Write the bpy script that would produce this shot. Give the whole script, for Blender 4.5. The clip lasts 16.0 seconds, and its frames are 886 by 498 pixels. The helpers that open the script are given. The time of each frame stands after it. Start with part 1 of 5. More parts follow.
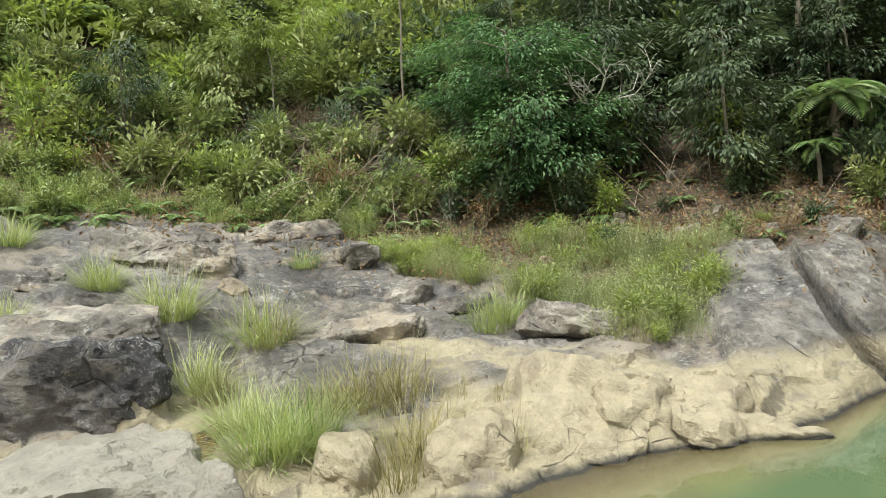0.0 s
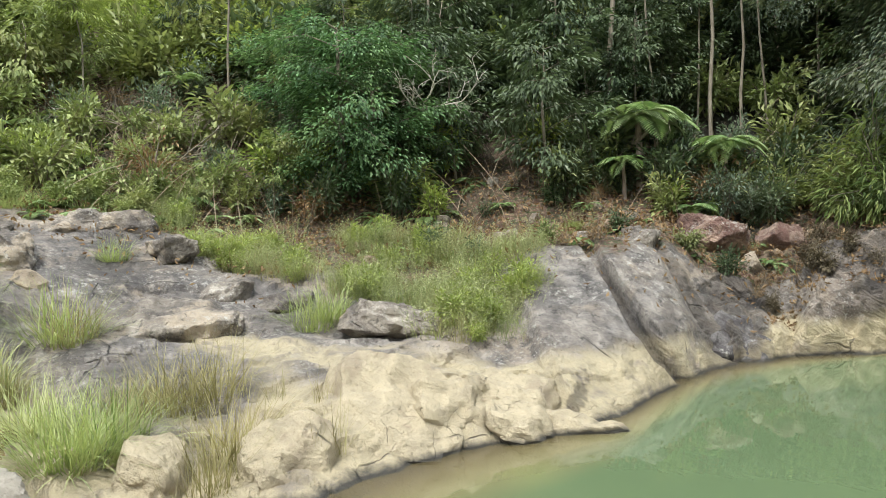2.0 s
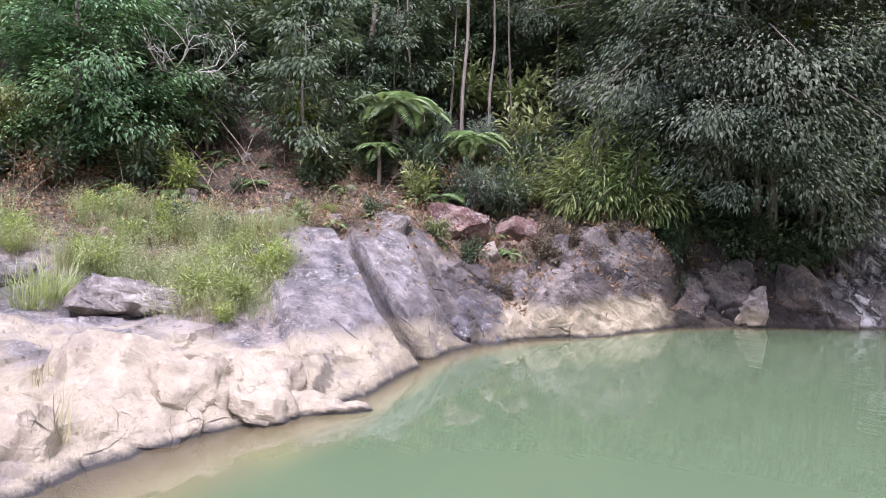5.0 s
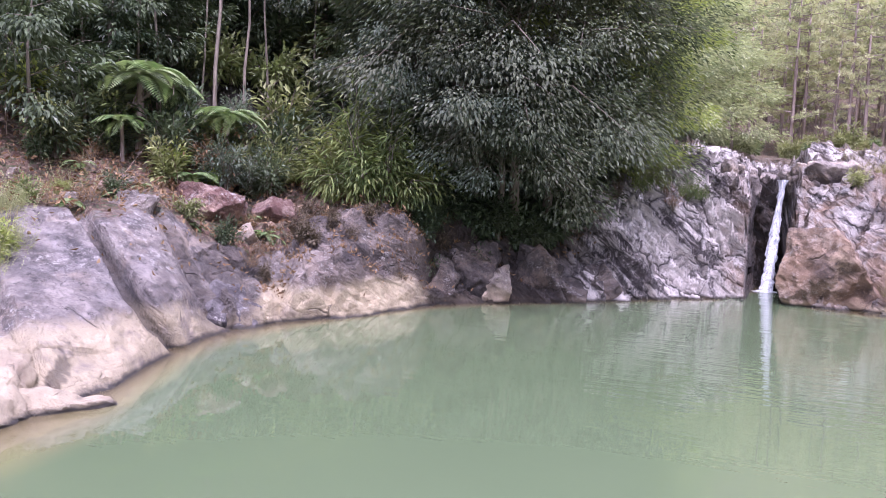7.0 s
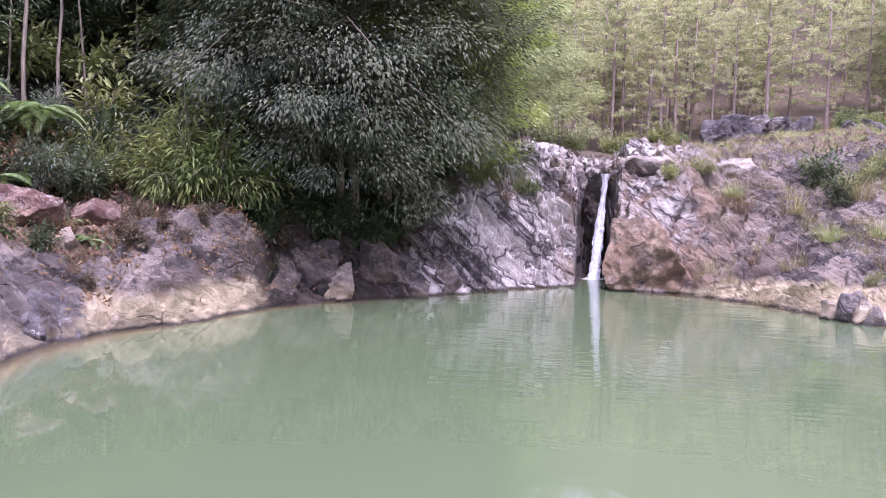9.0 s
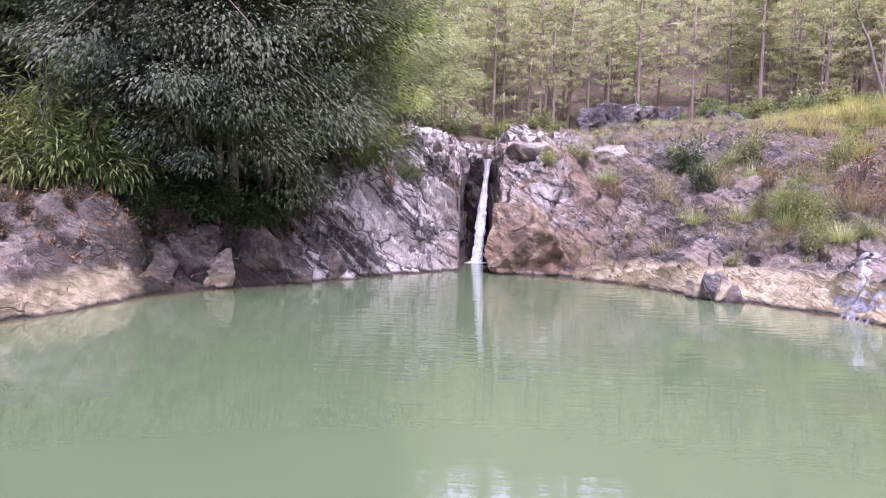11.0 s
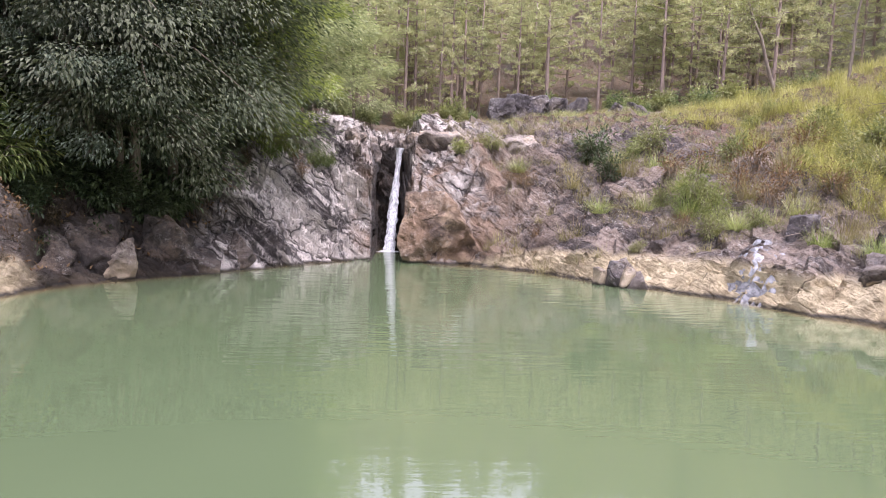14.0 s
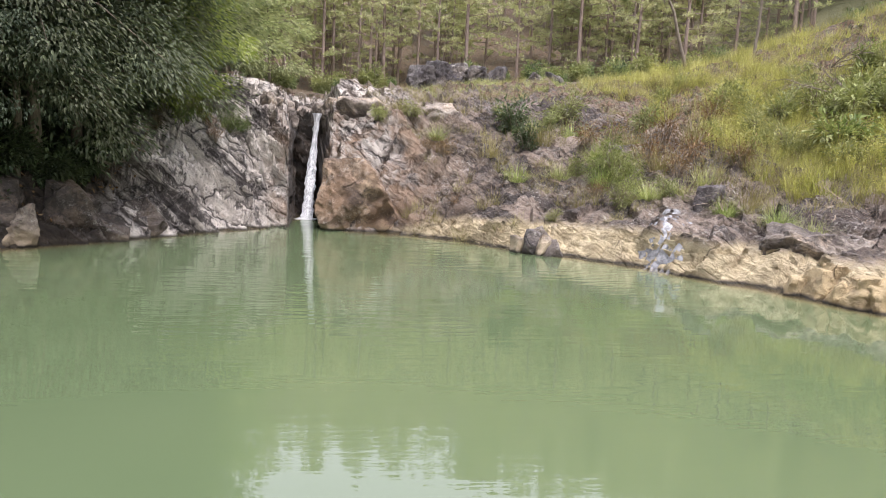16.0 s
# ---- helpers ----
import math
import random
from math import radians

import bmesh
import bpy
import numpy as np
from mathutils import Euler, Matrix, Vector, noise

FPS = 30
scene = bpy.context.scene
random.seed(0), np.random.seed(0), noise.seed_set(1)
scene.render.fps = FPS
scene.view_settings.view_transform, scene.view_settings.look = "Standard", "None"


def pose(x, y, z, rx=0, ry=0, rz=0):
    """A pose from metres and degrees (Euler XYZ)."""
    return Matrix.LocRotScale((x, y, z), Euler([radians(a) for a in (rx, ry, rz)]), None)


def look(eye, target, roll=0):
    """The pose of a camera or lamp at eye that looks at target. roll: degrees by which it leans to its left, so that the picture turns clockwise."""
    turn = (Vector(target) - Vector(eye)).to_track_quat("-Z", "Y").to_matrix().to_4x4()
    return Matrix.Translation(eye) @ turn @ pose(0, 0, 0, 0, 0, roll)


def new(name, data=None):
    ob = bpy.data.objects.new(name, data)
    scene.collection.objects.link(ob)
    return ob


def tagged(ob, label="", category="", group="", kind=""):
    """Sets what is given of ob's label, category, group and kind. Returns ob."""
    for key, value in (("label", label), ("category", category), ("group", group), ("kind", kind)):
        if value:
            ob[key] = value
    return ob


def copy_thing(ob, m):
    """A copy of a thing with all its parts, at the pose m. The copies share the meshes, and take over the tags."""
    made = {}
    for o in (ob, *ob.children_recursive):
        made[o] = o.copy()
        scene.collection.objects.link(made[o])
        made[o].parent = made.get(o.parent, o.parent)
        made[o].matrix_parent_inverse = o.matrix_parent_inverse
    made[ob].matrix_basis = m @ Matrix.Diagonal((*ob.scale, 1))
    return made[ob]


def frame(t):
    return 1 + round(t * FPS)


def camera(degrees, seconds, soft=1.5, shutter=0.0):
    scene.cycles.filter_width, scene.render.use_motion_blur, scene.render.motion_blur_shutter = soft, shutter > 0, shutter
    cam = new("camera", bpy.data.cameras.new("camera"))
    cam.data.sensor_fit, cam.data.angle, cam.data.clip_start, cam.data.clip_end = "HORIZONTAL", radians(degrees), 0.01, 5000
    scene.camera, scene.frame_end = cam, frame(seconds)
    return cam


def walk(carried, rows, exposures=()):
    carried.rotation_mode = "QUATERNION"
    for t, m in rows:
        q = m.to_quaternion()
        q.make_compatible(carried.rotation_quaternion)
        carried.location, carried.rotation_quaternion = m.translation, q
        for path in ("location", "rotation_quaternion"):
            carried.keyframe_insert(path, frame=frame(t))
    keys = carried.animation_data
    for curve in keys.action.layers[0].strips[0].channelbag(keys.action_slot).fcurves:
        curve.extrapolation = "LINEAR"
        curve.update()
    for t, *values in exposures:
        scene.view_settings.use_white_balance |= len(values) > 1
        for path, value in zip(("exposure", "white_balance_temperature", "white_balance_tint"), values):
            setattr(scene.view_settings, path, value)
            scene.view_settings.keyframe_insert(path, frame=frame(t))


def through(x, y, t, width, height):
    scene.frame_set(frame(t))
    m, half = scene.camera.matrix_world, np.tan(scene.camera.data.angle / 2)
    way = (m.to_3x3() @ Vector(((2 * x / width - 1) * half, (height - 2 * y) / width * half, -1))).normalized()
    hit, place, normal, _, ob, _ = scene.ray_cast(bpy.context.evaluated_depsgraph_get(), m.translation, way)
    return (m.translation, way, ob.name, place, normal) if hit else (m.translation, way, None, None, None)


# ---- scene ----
from mathutils.bvhtree import BVHTree

# camera: it stands on the near bank and turns from the left bank to the right one
EYE = (0.0, 0.0, 2.6)


def turn(yaw, tilt, roll):
    """A pose at EYE: degrees to the left of +y, degrees up, and the lean."""
    a, b = radians(yaw), radians(tilt)
    way = Vector((-math.sin(a) * math.cos(b), math.cos(a) * math.cos(b), math.sin(b)))
    return look(EYE, Vector(EYE) + way, roll)


cam = camera(59.79, 16.0, soft=0.6)
walk(cam, [
    (0, turn(72.74, -1.37, -4.58)), (0.5, turn(69.50, -2.07, -3.83)), (1, turn(66.39, -2.30, -3.15)),
    (1.5, turn(63.16, -2.36, -2.57)), (2, turn(59.79, -2.19, -2.28)), (2.5, turn(56.04, -2.65, -1.71)),
    (3, turn(53.38, -2.50, -1.16)), (3.2, turn(52.18, -2.48, -1.01)), (5.3, turn(39.05, -3.86, 1.31)),
    (5.5, turn(37.19, -3.98, 1.20)), (6, turn(32.84, -4.49, 2.17)), (6.5, turn(27.87, -4.10, 2.40)),
    (7, turn(23.67, -4.48, 2.42)), (7.5, turn(20.73, -4.85, 1.99)), (8, turn(18.01, -5.18, 1.27)),
    (8.5, turn(14.70, -4.89, 0.95)), (9, turn(11.90, -4.30, 1.50)), (9.2, turn(11.02, -4.21, 1.65)),
    (11.3, turn(2.69, -5.24, 1.50)), (11.5, turn(2.47, -5.22, 1.29)), (12, turn(1.11, -5.19, 1.66)),
    (12.5, turn(0.00, -5.45, 1.88)), (13, turn(-1.36, -5.74, 1.85)), (13.5, turn(-2.49, -6.13, 1.66)),
    (14, turn(-3.30, -5.80, 2.15)), (14.5, turn(-4.67, -5.88, 1.96)), (15, turn(-6.97, -6.29, 2.20)),
    (15.5, turn(-8.52, -7.05, 3.45)), (16, turn(-9.47, -7.92, 3.03))],
    exposures=[(0, 0.1, 6300, 2), (2, 0.22, 6150, 6), (3.2, 0.33, 5950, 14), (5.3, 0.55, 5450, 38), (9.2, 0.54, 5500, 50), (13, 0.42, 5800, 42), (16, 0.2, 6250, 22)])

# ---- light: a bright overcast sky with a weak, wide sun high behind the camera ----
world = bpy.data.worlds.new("sky")
scene.world = world
world.use_nodes = True
wn, wl = world.node_tree.nodes, world.node_tree.links
sky = wn.new("ShaderNodeTexSky")
sky.sky_type, sky.sun_disc = "NISHITA", False
sky.sun_elevation, sky.sun_rotation = radians(66), radians(150)
cloud = wn.new("ShaderNodeMix")
cloud.data_type = "RGBA"
cloud.inputs["Factor"].default_value = 0.8
cloud.inputs["B"].default_value = (9.0, 9.2, 9.4, 1)
wl.new(sky.outputs[0], cloud.inputs["A"])
wl.new(cloud.outputs["Result"], wn["Background"].inputs["Color"])
wn["Background"].inputs["Strength"].default_value = 0.23
sun = new("sun", bpy.data.lights.new("sun", "SUN"))
sun.data.energy, sun.data.angle, sun.data.color = 4.7, radians(9), (1.0, 0.95, 0.86)
sun.matrix_world = look((0, 0, 0), (-0.2, 0.35, -0.915))


# ---- materials ----
class Mat:
    """A node material with short ways to add nodes."""

    def __init__(self, name):
        self.m = bpy.data.materials.new(name)
        self.m.use_nodes = True
        self.n, self.l = self.m.node_tree.nodes, self.m.node_tree.links
        self.b = self.n["Principled BSDF"]

    def put(self, socket, value):
        if hasattr(value, "is_output"):
            self.l.new(value, socket)
        else:
            socket.default_value = value

    def noise(self, scale, detail=4.0, rough=0.55, vector=None, distortion=0.0):
        t = self.n.new("ShaderNodeTexNoise")
        t.inputs["Scale"].default_value, t.inputs["Detail"].default_value = scale, detail
        t.inputs["Roughness"].default_value, t.inputs["Distortion"].default_value = rough, distortion
        self.l.new(vector or self.position(), t.inputs["Vector"])
        return t.outputs["Fac"]

    def position(self):
        g = self.n.new("ShaderNodeNewGeometry")
        return g.outputs["Position"]

    def island(self):
        return self.n.new("ShaderNodeNewGeometry").outputs["Random Per Island"]

    def random(self):
        return self.n.new("ShaderNodeObjectInfo").outputs["Random"]

    def attribute(self, name):
        a = self.n.new("ShaderNodeAttribute")
        a.attribute_name = name
        return a.outputs["Fac"]

    def scaled(self, x, y, z, turned=(0, 0, 0)):
        first, m = self.n.new("ShaderNodeMapping"), self.n.new("ShaderNodeMapping")
        first.inputs["Rotation"].default_value = turned
        m.inputs["Scale"].default_value = (x, y, z)
        self.l.new(self.position(), first.inputs["Vector"])
        self.l.new(first.outputs["Vector"], m.inputs["Vector"])
        return m.outputs["Vector"]

    def math(self, op, a, b=0.0):
        m = self.n.new("ShaderNodeMath")
        m.operation = op
        self.put(m.inputs[0], a), self.put(m.inputs[1], b)
        return m.outputs[0]

    def ramp(self, fac, *stops):
        r = self.n.new("ShaderNodeValToRGB")
        e = r.color_ramp.elements
        while len(e) < len(stops):
            e.new(0.5)
        for k, (at, c) in zip(e, stops):
            k.position = at
            k.color = (*c, 1) if isinstance(c, tuple) else (c, c, c, 1)
        self.l.new(fac, r.inputs[0])
        return r.outputs[0]

    def mix(self, fac, a, b, how="MIX"):
        m = self.n.new("ShaderNodeMix")
        m.data_type, m.blend_type = "RGBA", how
        for s, v in (("Factor", fac), ("A", a), ("B", b)):
            self.put(m.inputs[s], (*v, 1) if isinstance(v, tuple) and len(v) == 3 else v)
        return m.outputs["Result"]

    def bump(self, height, strength, distance):
        b = self.n.new("ShaderNodeBump")
        b.inputs["Strength"].default_value, b.inputs["Distance"].default_value = strength, distance
        self.l.new(height, b.inputs["Height"])
        self.l.new(b.outputs[0], self.b.inputs["Normal"])

    def done(self, colour, rough=0.8, **other):
        self.put(self.b.inputs["Base Color"], (*colour, 1) if isinstance(colour, tuple) else colour)
        self.put(self.b.inputs["Roughness"], rough)
        for k, v in other.items():
            self.put(self.b.inputs[k.replace("_", " ")], v)
        return self.m


def rock_material(name, dark, mid, light, pale, band=0.6, land=False, orange=0.0):
    """Weathered rock: dark crust with lichen and cracks, washed pale up to the flood line; soil and litter inland."""
    m = Mat(name)
    z = m.n.new("ShaderNodeSeparateXYZ")
    m.l.new(m.position(), z.inputs[0])
    big, fine, grain = m.noise(0.5, 5), m.noise(3.2, 7, 0.68), m.noise(24, 5, 0.75)
    strata = m.noise(1.3, 7, 0.68, m.scaled(0.8, 1.0, 3.6, (0.25, -0.5, 0)), 0.7)
    beds = m.noise(1.5, 8, 0.7, m.scaled(0.5, 1.0, 3.4, (0.15, -0.72, 0)), 0.6)
    rising = m.noise(1.3, 8, 0.7, m.scaled(0.6, 1.0, 3.6, (0.1, 0.42, 0)), 0.6)
    crack = m.n.new("ShaderNodeTexVoronoi")
    crack.feature = "DISTANCE_TO_EDGE"
    crack.inputs["Scale"].default_value = 0.75
    warp = m.n.new("ShaderNodeMix")
    warp.data_type = "VECTOR"
    warp.inputs["Factor"].default_value = 0.28
    wob = m.n.new("ShaderNodeTexNoise")
    wob.inputs["Scale"].default_value, wob.inputs["Detail"].default_value = 1.6, 4
    m.l.new(m.position(), wob.inputs["Vector"])
    m.l.new(m.position(), warp.inputs["A"]), m.l.new(wob.outputs["Color"], warp.inputs["B"])
    m.l.new(warp.outputs["Result"], crack.inputs["Vector"])
    split = m.ramp(crack.outputs["Distance"], (0.0, 0.15), (0.01, 1.0))
    split = m.math("MAXIMUM", split, m.ramp(m.noise(1.3, 3), (0.36, 0.0), (0.44, 1.0)))
    veins = m.n.new("ShaderNodeTexVoronoi")
    veins.feature = "DISTANCE_TO_EDGE"
    veins.inputs["Scale"].default_value = 2.3
    m.l.new(warp.outputs["Result"], veins.inputs["Vector"])
    thin = m.math("MAXIMUM", m.ramp(veins.outputs["Distance"], (0.0, 0.6), (0.008, 1.0)), m.ramp(m.noise(1.7, 3), (0.36, 0.0), (0.42, 1.0)))
    split = m.math("MINIMUM", split, thin)
    leaned = m.n.new("ShaderNodeMix")
    leaned.data_type = "VECTOR"
    leaned.inputs["Factor"].default_value = 0.55
    m.l.new(m.scaled(0.75, 1.0, 2.1, (0.1, -0.62, 0)), leaned.inputs["A"]), m.l.new(wob.outputs["Color"], leaned.inputs["B"])
    plate, seam = m.n.new("ShaderNodeTexVoronoi"), m.n.new("ShaderNodeTexVoronoi")
    seam.feature = "DISTANCE_TO_EDGE"
    for v in (plate, seam):
        v.inputs["Scale"].default_value, v.inputs["Detail"].default_value = 1.5, 2.5
        m.l.new(leaned.outputs["Result"], v.inputs["Vector"])
    shard = m.n.new("ShaderNodeSeparateColor")
    m.l.new(plate.outputs["Color"], shard.inputs[0])
    shard, seam = shard.outputs[0], m.ramp(seam.outputs["Distance"], (0.0, 0.0), (0.04, 0.75), (0.1, 1.0))
    seam = m.math("MAXIMUM", seam, m.ramp(m.noise(0.9, 4, 0.6), (0.53, 0.0), (0.66, 0.85)))
    crust = m.noise(0.42, 6, 0.6, None, 0.4)
    base = m.mix(m.ramp(m.math("ADD", m.math("MULTIPLY", strata, 0.45), m.math("MULTIPLY", crust, 0.55)), (0.43, 0.0), (0.57, 1.0)), dark, mid)
    base = m.mix(m.ramp(m.math("ADD", m.math("MULTIPLY", fine, 0.55), m.math("MULTIPLY", crust, 0.45)), (0.51, 0.0), (0.6, 0.85)), base, light)
    base = m.mix(m.ramp(m.noise(0.9, 6, 0.7), (0.52, 0.0), (0.62, 0.7)), base, (light[0] * 1.1, light[1] * 1.0, light[2] * 0.88))
    spots = m.noise(8, 5, 0.75)
    colony = m.ramp(m.noise(0.75, 4, 0.6), (0.46, 0.12), (0.62, 1.0))
    if land:
        bare = m.math("MULTIPLY", m.attribute("crust"), m.ramp(m.noise(0.7, 7, 0.66, m.scaled(1.0, 1.0, 1.6), 0.6), (0.36, 1.0), (0.6, 0.15)))
        base = m.mix(bare, base, m.mix(m.ramp(fine, (0.36, 0.0), (0.66, 1.0)), (0.06, 0.054, 0.053), (0.29, 0.262, 0.245)))
    if land:
        tone = m.attribute("tone")
        # pale beds and dark cracks; white highlights and crevice shade are painted in too
        base = m.mix(m.ramp(tone, (0.3, 0.0), (0.7, 0.85)), base, m.mix(m.math("MULTIPLY", seam, m.ramp(m.math("ADD", m.math("MULTIPLY", beds, 0.6), m.math("MULTIPLY", m.math("ADD", shard, fine), 0.2)), (0.455, 0.0), (0.51, 0.55), (0.565, 1.0))), (0.045, 0.04, 0.04), (0.82, 0.77, 0.705)))
        sheets = m.ramp(m.noise(0.55, 5, 0.65, m.scaled(0.5, 1.0, 2.2, (0.1, 0.42, 0)), 0.5), (0.43, 0.88), (0.55, 0.0))
        base = m.mix(m.ramp(m.attribute("brown"), (0.2, 0.0), (0.8, 0.92)), base, m.mix(m.math("MULTIPLY", m.math("ADD", m.math("MULTIPLY", seam, 0.6), 0.4), m.ramp(m.math("ADD", m.math("MULTIPLY", rising, 0.55), m.math("MULTIPLY", m.math("ADD", crust, shard), 0.225)), (0.48, 0.0), (0.55, 0.4), (0.62, 1.0))), (0.034, 0.026, 0.023), (0.28, 0.222, 0.175)))
    if land:
        base = m.mix(m.math("MULTIPLY", sheets, m.attribute("brown")), base, m.mix(m.ramp(fine, (0.45, 0.0), (0.62, 1.0)), (0.04, 0.031, 0.028), (0.12, 0.092, 0.08)))
    base = m.mix(m.math("MULTIPLY", colony, m.ramp(spots, (0.55, 0.0), (0.62, 0.8))), base, (0.5, 0.475, 0.43))
    base = m.mix(m.math("MULTIPLY", colony, m.ramp(m.noise(26, 4, 0.7, None, 0.3), (0.56, 0.0), (0.63, 0.45))), base, (0.5, 0.475, 0.43))
    base = m.mix(m.ramp(m.noise(6, 6, 0.8), (0.36, 0.7), (0.43, 0.0)), base, (0.03, 0.027, 0.026))
    if land:
        base = m.mix(m.math("MULTIPLY", m.attribute("rust"), m.ramp(m.noise(1.3, 5, 0.65), (0.4, 0.0), (0.6, 0.9))), base, (0.3, 0.2, 0.125))
    if orange:
        base = m.mix(m.ramp(m.noise(1.1, 4), (0.5 - orange * 0.2, 0.0), (0.68, 0.8)), base, (0.33, 0.215, 0.13))
    washed = m.mix(m.ramp(fine, (0.34, 0.0), (0.56, 1.0)), tuple(c * 0.72 for c in pale), pale)
    washed = m.mix(m.ramp(m.noise(1.5, 7, 0.72), (0.51, 0.0), (0.62, 0.75)), washed, mid)
    if land:
        washed = m.mix(m.math("MULTIPLY", m.attribute("brown"), 0.8), washed, m.mix(m.ramp(fine, (0.38, 0.0), (0.58, 1.0)), (0.36, 0.285, 0.165), (0.68, 0.585, 0.375)))
    washed = m.mix(m.ramp(spots, (0.62, 0.0), (0.7, 0.5)), washed, (0.16, 0.12, 0.08))
    level = m.math("ADD", z.outputs[2], m.math("MULTIPLY", m.math("SUBTRACT", big, 0.5), 0.4))
    level = m.math("ADD", level, m.math("MULTIPLY", m.math("SUBTRACT", fine, 0.5), 0.42))
    level = m.math("SUBTRACT", level, m.attribute("flood") if land else band)
    low = m.n.new("ShaderNodeMapRange")
    low.inputs["From Min"].default_value, low.inputs["From Max"].default_value = -0.08, 0.12
    m.l.new(level, low.inputs["Value"])
    base = m.mix(low.outputs[0], washed, base)
    wet = m.n.new("ShaderNodeMapRange")
    wet.inputs["From Min"].default_value, wet.inputs["From Max"].default_value = 0.02, 0.09
    m.l.new(m.math("ADD", z.outputs[2], m.math("MULTIPLY", m.math("SUBTRACT", fine, 0.5), 0.14)), wet.inputs["Value"])
    base = m.mix(wet.outputs[0], (0.045, 0.04, 0.032), base)
    base = m.mix(m.ramp(grain, (0.3, 0.35), (0.45, 0.0)), base, (0.05, 0.045, 0.04))
    base = m.mix(m.ramp(split, (0.0, 0.7), (1.0, 0.0)), base, (0.02, 0.017, 0.014))
    rough = m.ramp(fine, (0.3, 0.55), (0.7, 0.95))
    if land:
        # dark mask: real damp, and tree shade painted into the cliff's colour
        damp_shade = m.ramp(m.attribute("damp_shade"), (0.2, 0.0), (0.8, 0.85))
        base = m.mix(damp_shade, base, m.mix(m.ramp(strata, (0.4, 0.0), (0.65, 1.0)), (0.012, 0.011, 0.01), (0.07, 0.05, 0.035)))
        inland = m.math("ADD", m.attribute("inland"), m.math("MULTIPLY", m.math("SUBTRACT", m.noise(0.7, 6, 0.65), 0.5), 2.2))
        s = m.n.new("ShaderNodeMapRange")
        s.inputs["From Min"].default_value, s.inputs["From Max"].default_value = -0.1, 0.12
        m.l.new(inland, s.inputs["Value"])
        earth = m.mix(m.ramp(fine, (0.35, 0.0), (0.62, 1.0)), (0.04, 0.026, 0.018), (0.15, 0.08, 0.052))
        earth = m.mix(m.ramp(m.noise(11, 5, 0.7), (0.5, 0.0), (0.58, 0.8)), earth, (0.26, 0.2, 0.13))
        earth = m.mix(m.ramp(spots, (0.5, 0.0), (0.58, 0.85)), earth, (0.05, 0.07, 0.022))
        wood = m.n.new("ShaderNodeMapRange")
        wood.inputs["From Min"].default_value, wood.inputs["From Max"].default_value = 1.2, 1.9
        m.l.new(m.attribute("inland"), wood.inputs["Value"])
        # earth below the wood is painted dark to stand for its shade
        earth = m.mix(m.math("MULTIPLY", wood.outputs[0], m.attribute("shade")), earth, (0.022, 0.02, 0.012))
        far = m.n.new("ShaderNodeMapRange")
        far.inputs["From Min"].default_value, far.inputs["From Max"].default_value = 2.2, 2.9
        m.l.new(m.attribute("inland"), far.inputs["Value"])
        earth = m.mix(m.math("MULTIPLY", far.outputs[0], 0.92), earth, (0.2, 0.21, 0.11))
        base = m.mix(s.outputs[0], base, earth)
    h = m.math("ADD", m.math("MULTIPLY", fine, 0.7), m.math("MULTIPLY", grain, 0.32))
    h = m.math("ADD", h, m.math("MULTIPLY", m.math("ADD", strata, beds), 1.15 if land else 0.5))
    h = m.math("ADD", h, m.math("MULTIPLY", split, 0.5))
    if land:
        h = m.math("ADD", h, m.math("MULTIPLY", m.math("MULTIPLY", m.math("ADD", seam, shard), 0.7), m.math("MAXIMUM", tone, m.math("MULTIPLY", m.attribute("brown"), 0.6))))
    m.bump(h, 1.0, 0.15)
    return m.done(base, rough)


def leaf_material(name, a, b, c=None, rough=0.45, through=0.25, shade_clump=1.3):
    """Leaves: hue by plant and by leaf, shaded gaps painted dark, half shiny, letting some light through."""
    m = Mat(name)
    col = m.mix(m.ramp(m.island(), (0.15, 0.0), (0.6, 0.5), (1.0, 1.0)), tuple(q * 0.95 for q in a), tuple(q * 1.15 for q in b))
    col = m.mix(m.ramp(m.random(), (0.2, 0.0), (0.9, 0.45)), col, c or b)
    # dark clumps painted in for the shaded gaps between leaves
    col = m.mix(m.ramp(m.noise(shade_clump, 3, 0.6), (0.36, 0.6), (0.52, 0.0)), col, tuple(q * 0.4 for q in a))
    col = m.mix(m.ramp(m.noise(0.8, 4, 0.65), (0.48, 0.0), (0.66, 0.55)), col, c or b)
    t = m.n.new("ShaderNodeBsdfTranslucent")
    m.put(t.inputs["Color"], m.mix(1.0, col, (1.05, 1.1, 0.7), "MULTIPLY"))
    s = m.n.new("ShaderNodeMixShader")
    s.inputs[0].default_value = through
    mat = m.done(col, rough, Specular_IOR_Level=0.22)
    m.l.new(m.b.outputs[0], s.inputs[1]), m.l.new(t.outputs[0], s.inputs[2])
    m.l.new(s.outputs[0], m.n["Material Output"].inputs["Surface"])
    return mat


def bark_material(name, a, b):
    m = Mat(name)
    v = m.noise(3.0, 5, 0.7, m.scaled(6, 6, 0.8))
    m.bump(v, 0.6, 0.03)
    return m.done(m.mix(m.ramp(v, (0.35, 0.0), (0.65, 1.0)), a, b), 0.9)


BANK = rock_material("bank rock", (0.062, 0.053, 0.05), (0.225, 0.19, 0.165), (0.42, 0.37, 0.315), (0.5, 0.42, 0.28), land=True)
BOULDER = rock_material("boulder rock", (0.085, 0.07, 0.06), (0.26, 0.22, 0.18), (0.46, 0.41, 0.345), (0.58, 0.48, 0.34), 0.35)
PALE = rock_material("pale washed rock", (0.19, 0.145, 0.1), (0.32, 0.255, 0.18), (0.47, 0.4, 0.29), (0.49, 0.41, 0.28), 1.1)
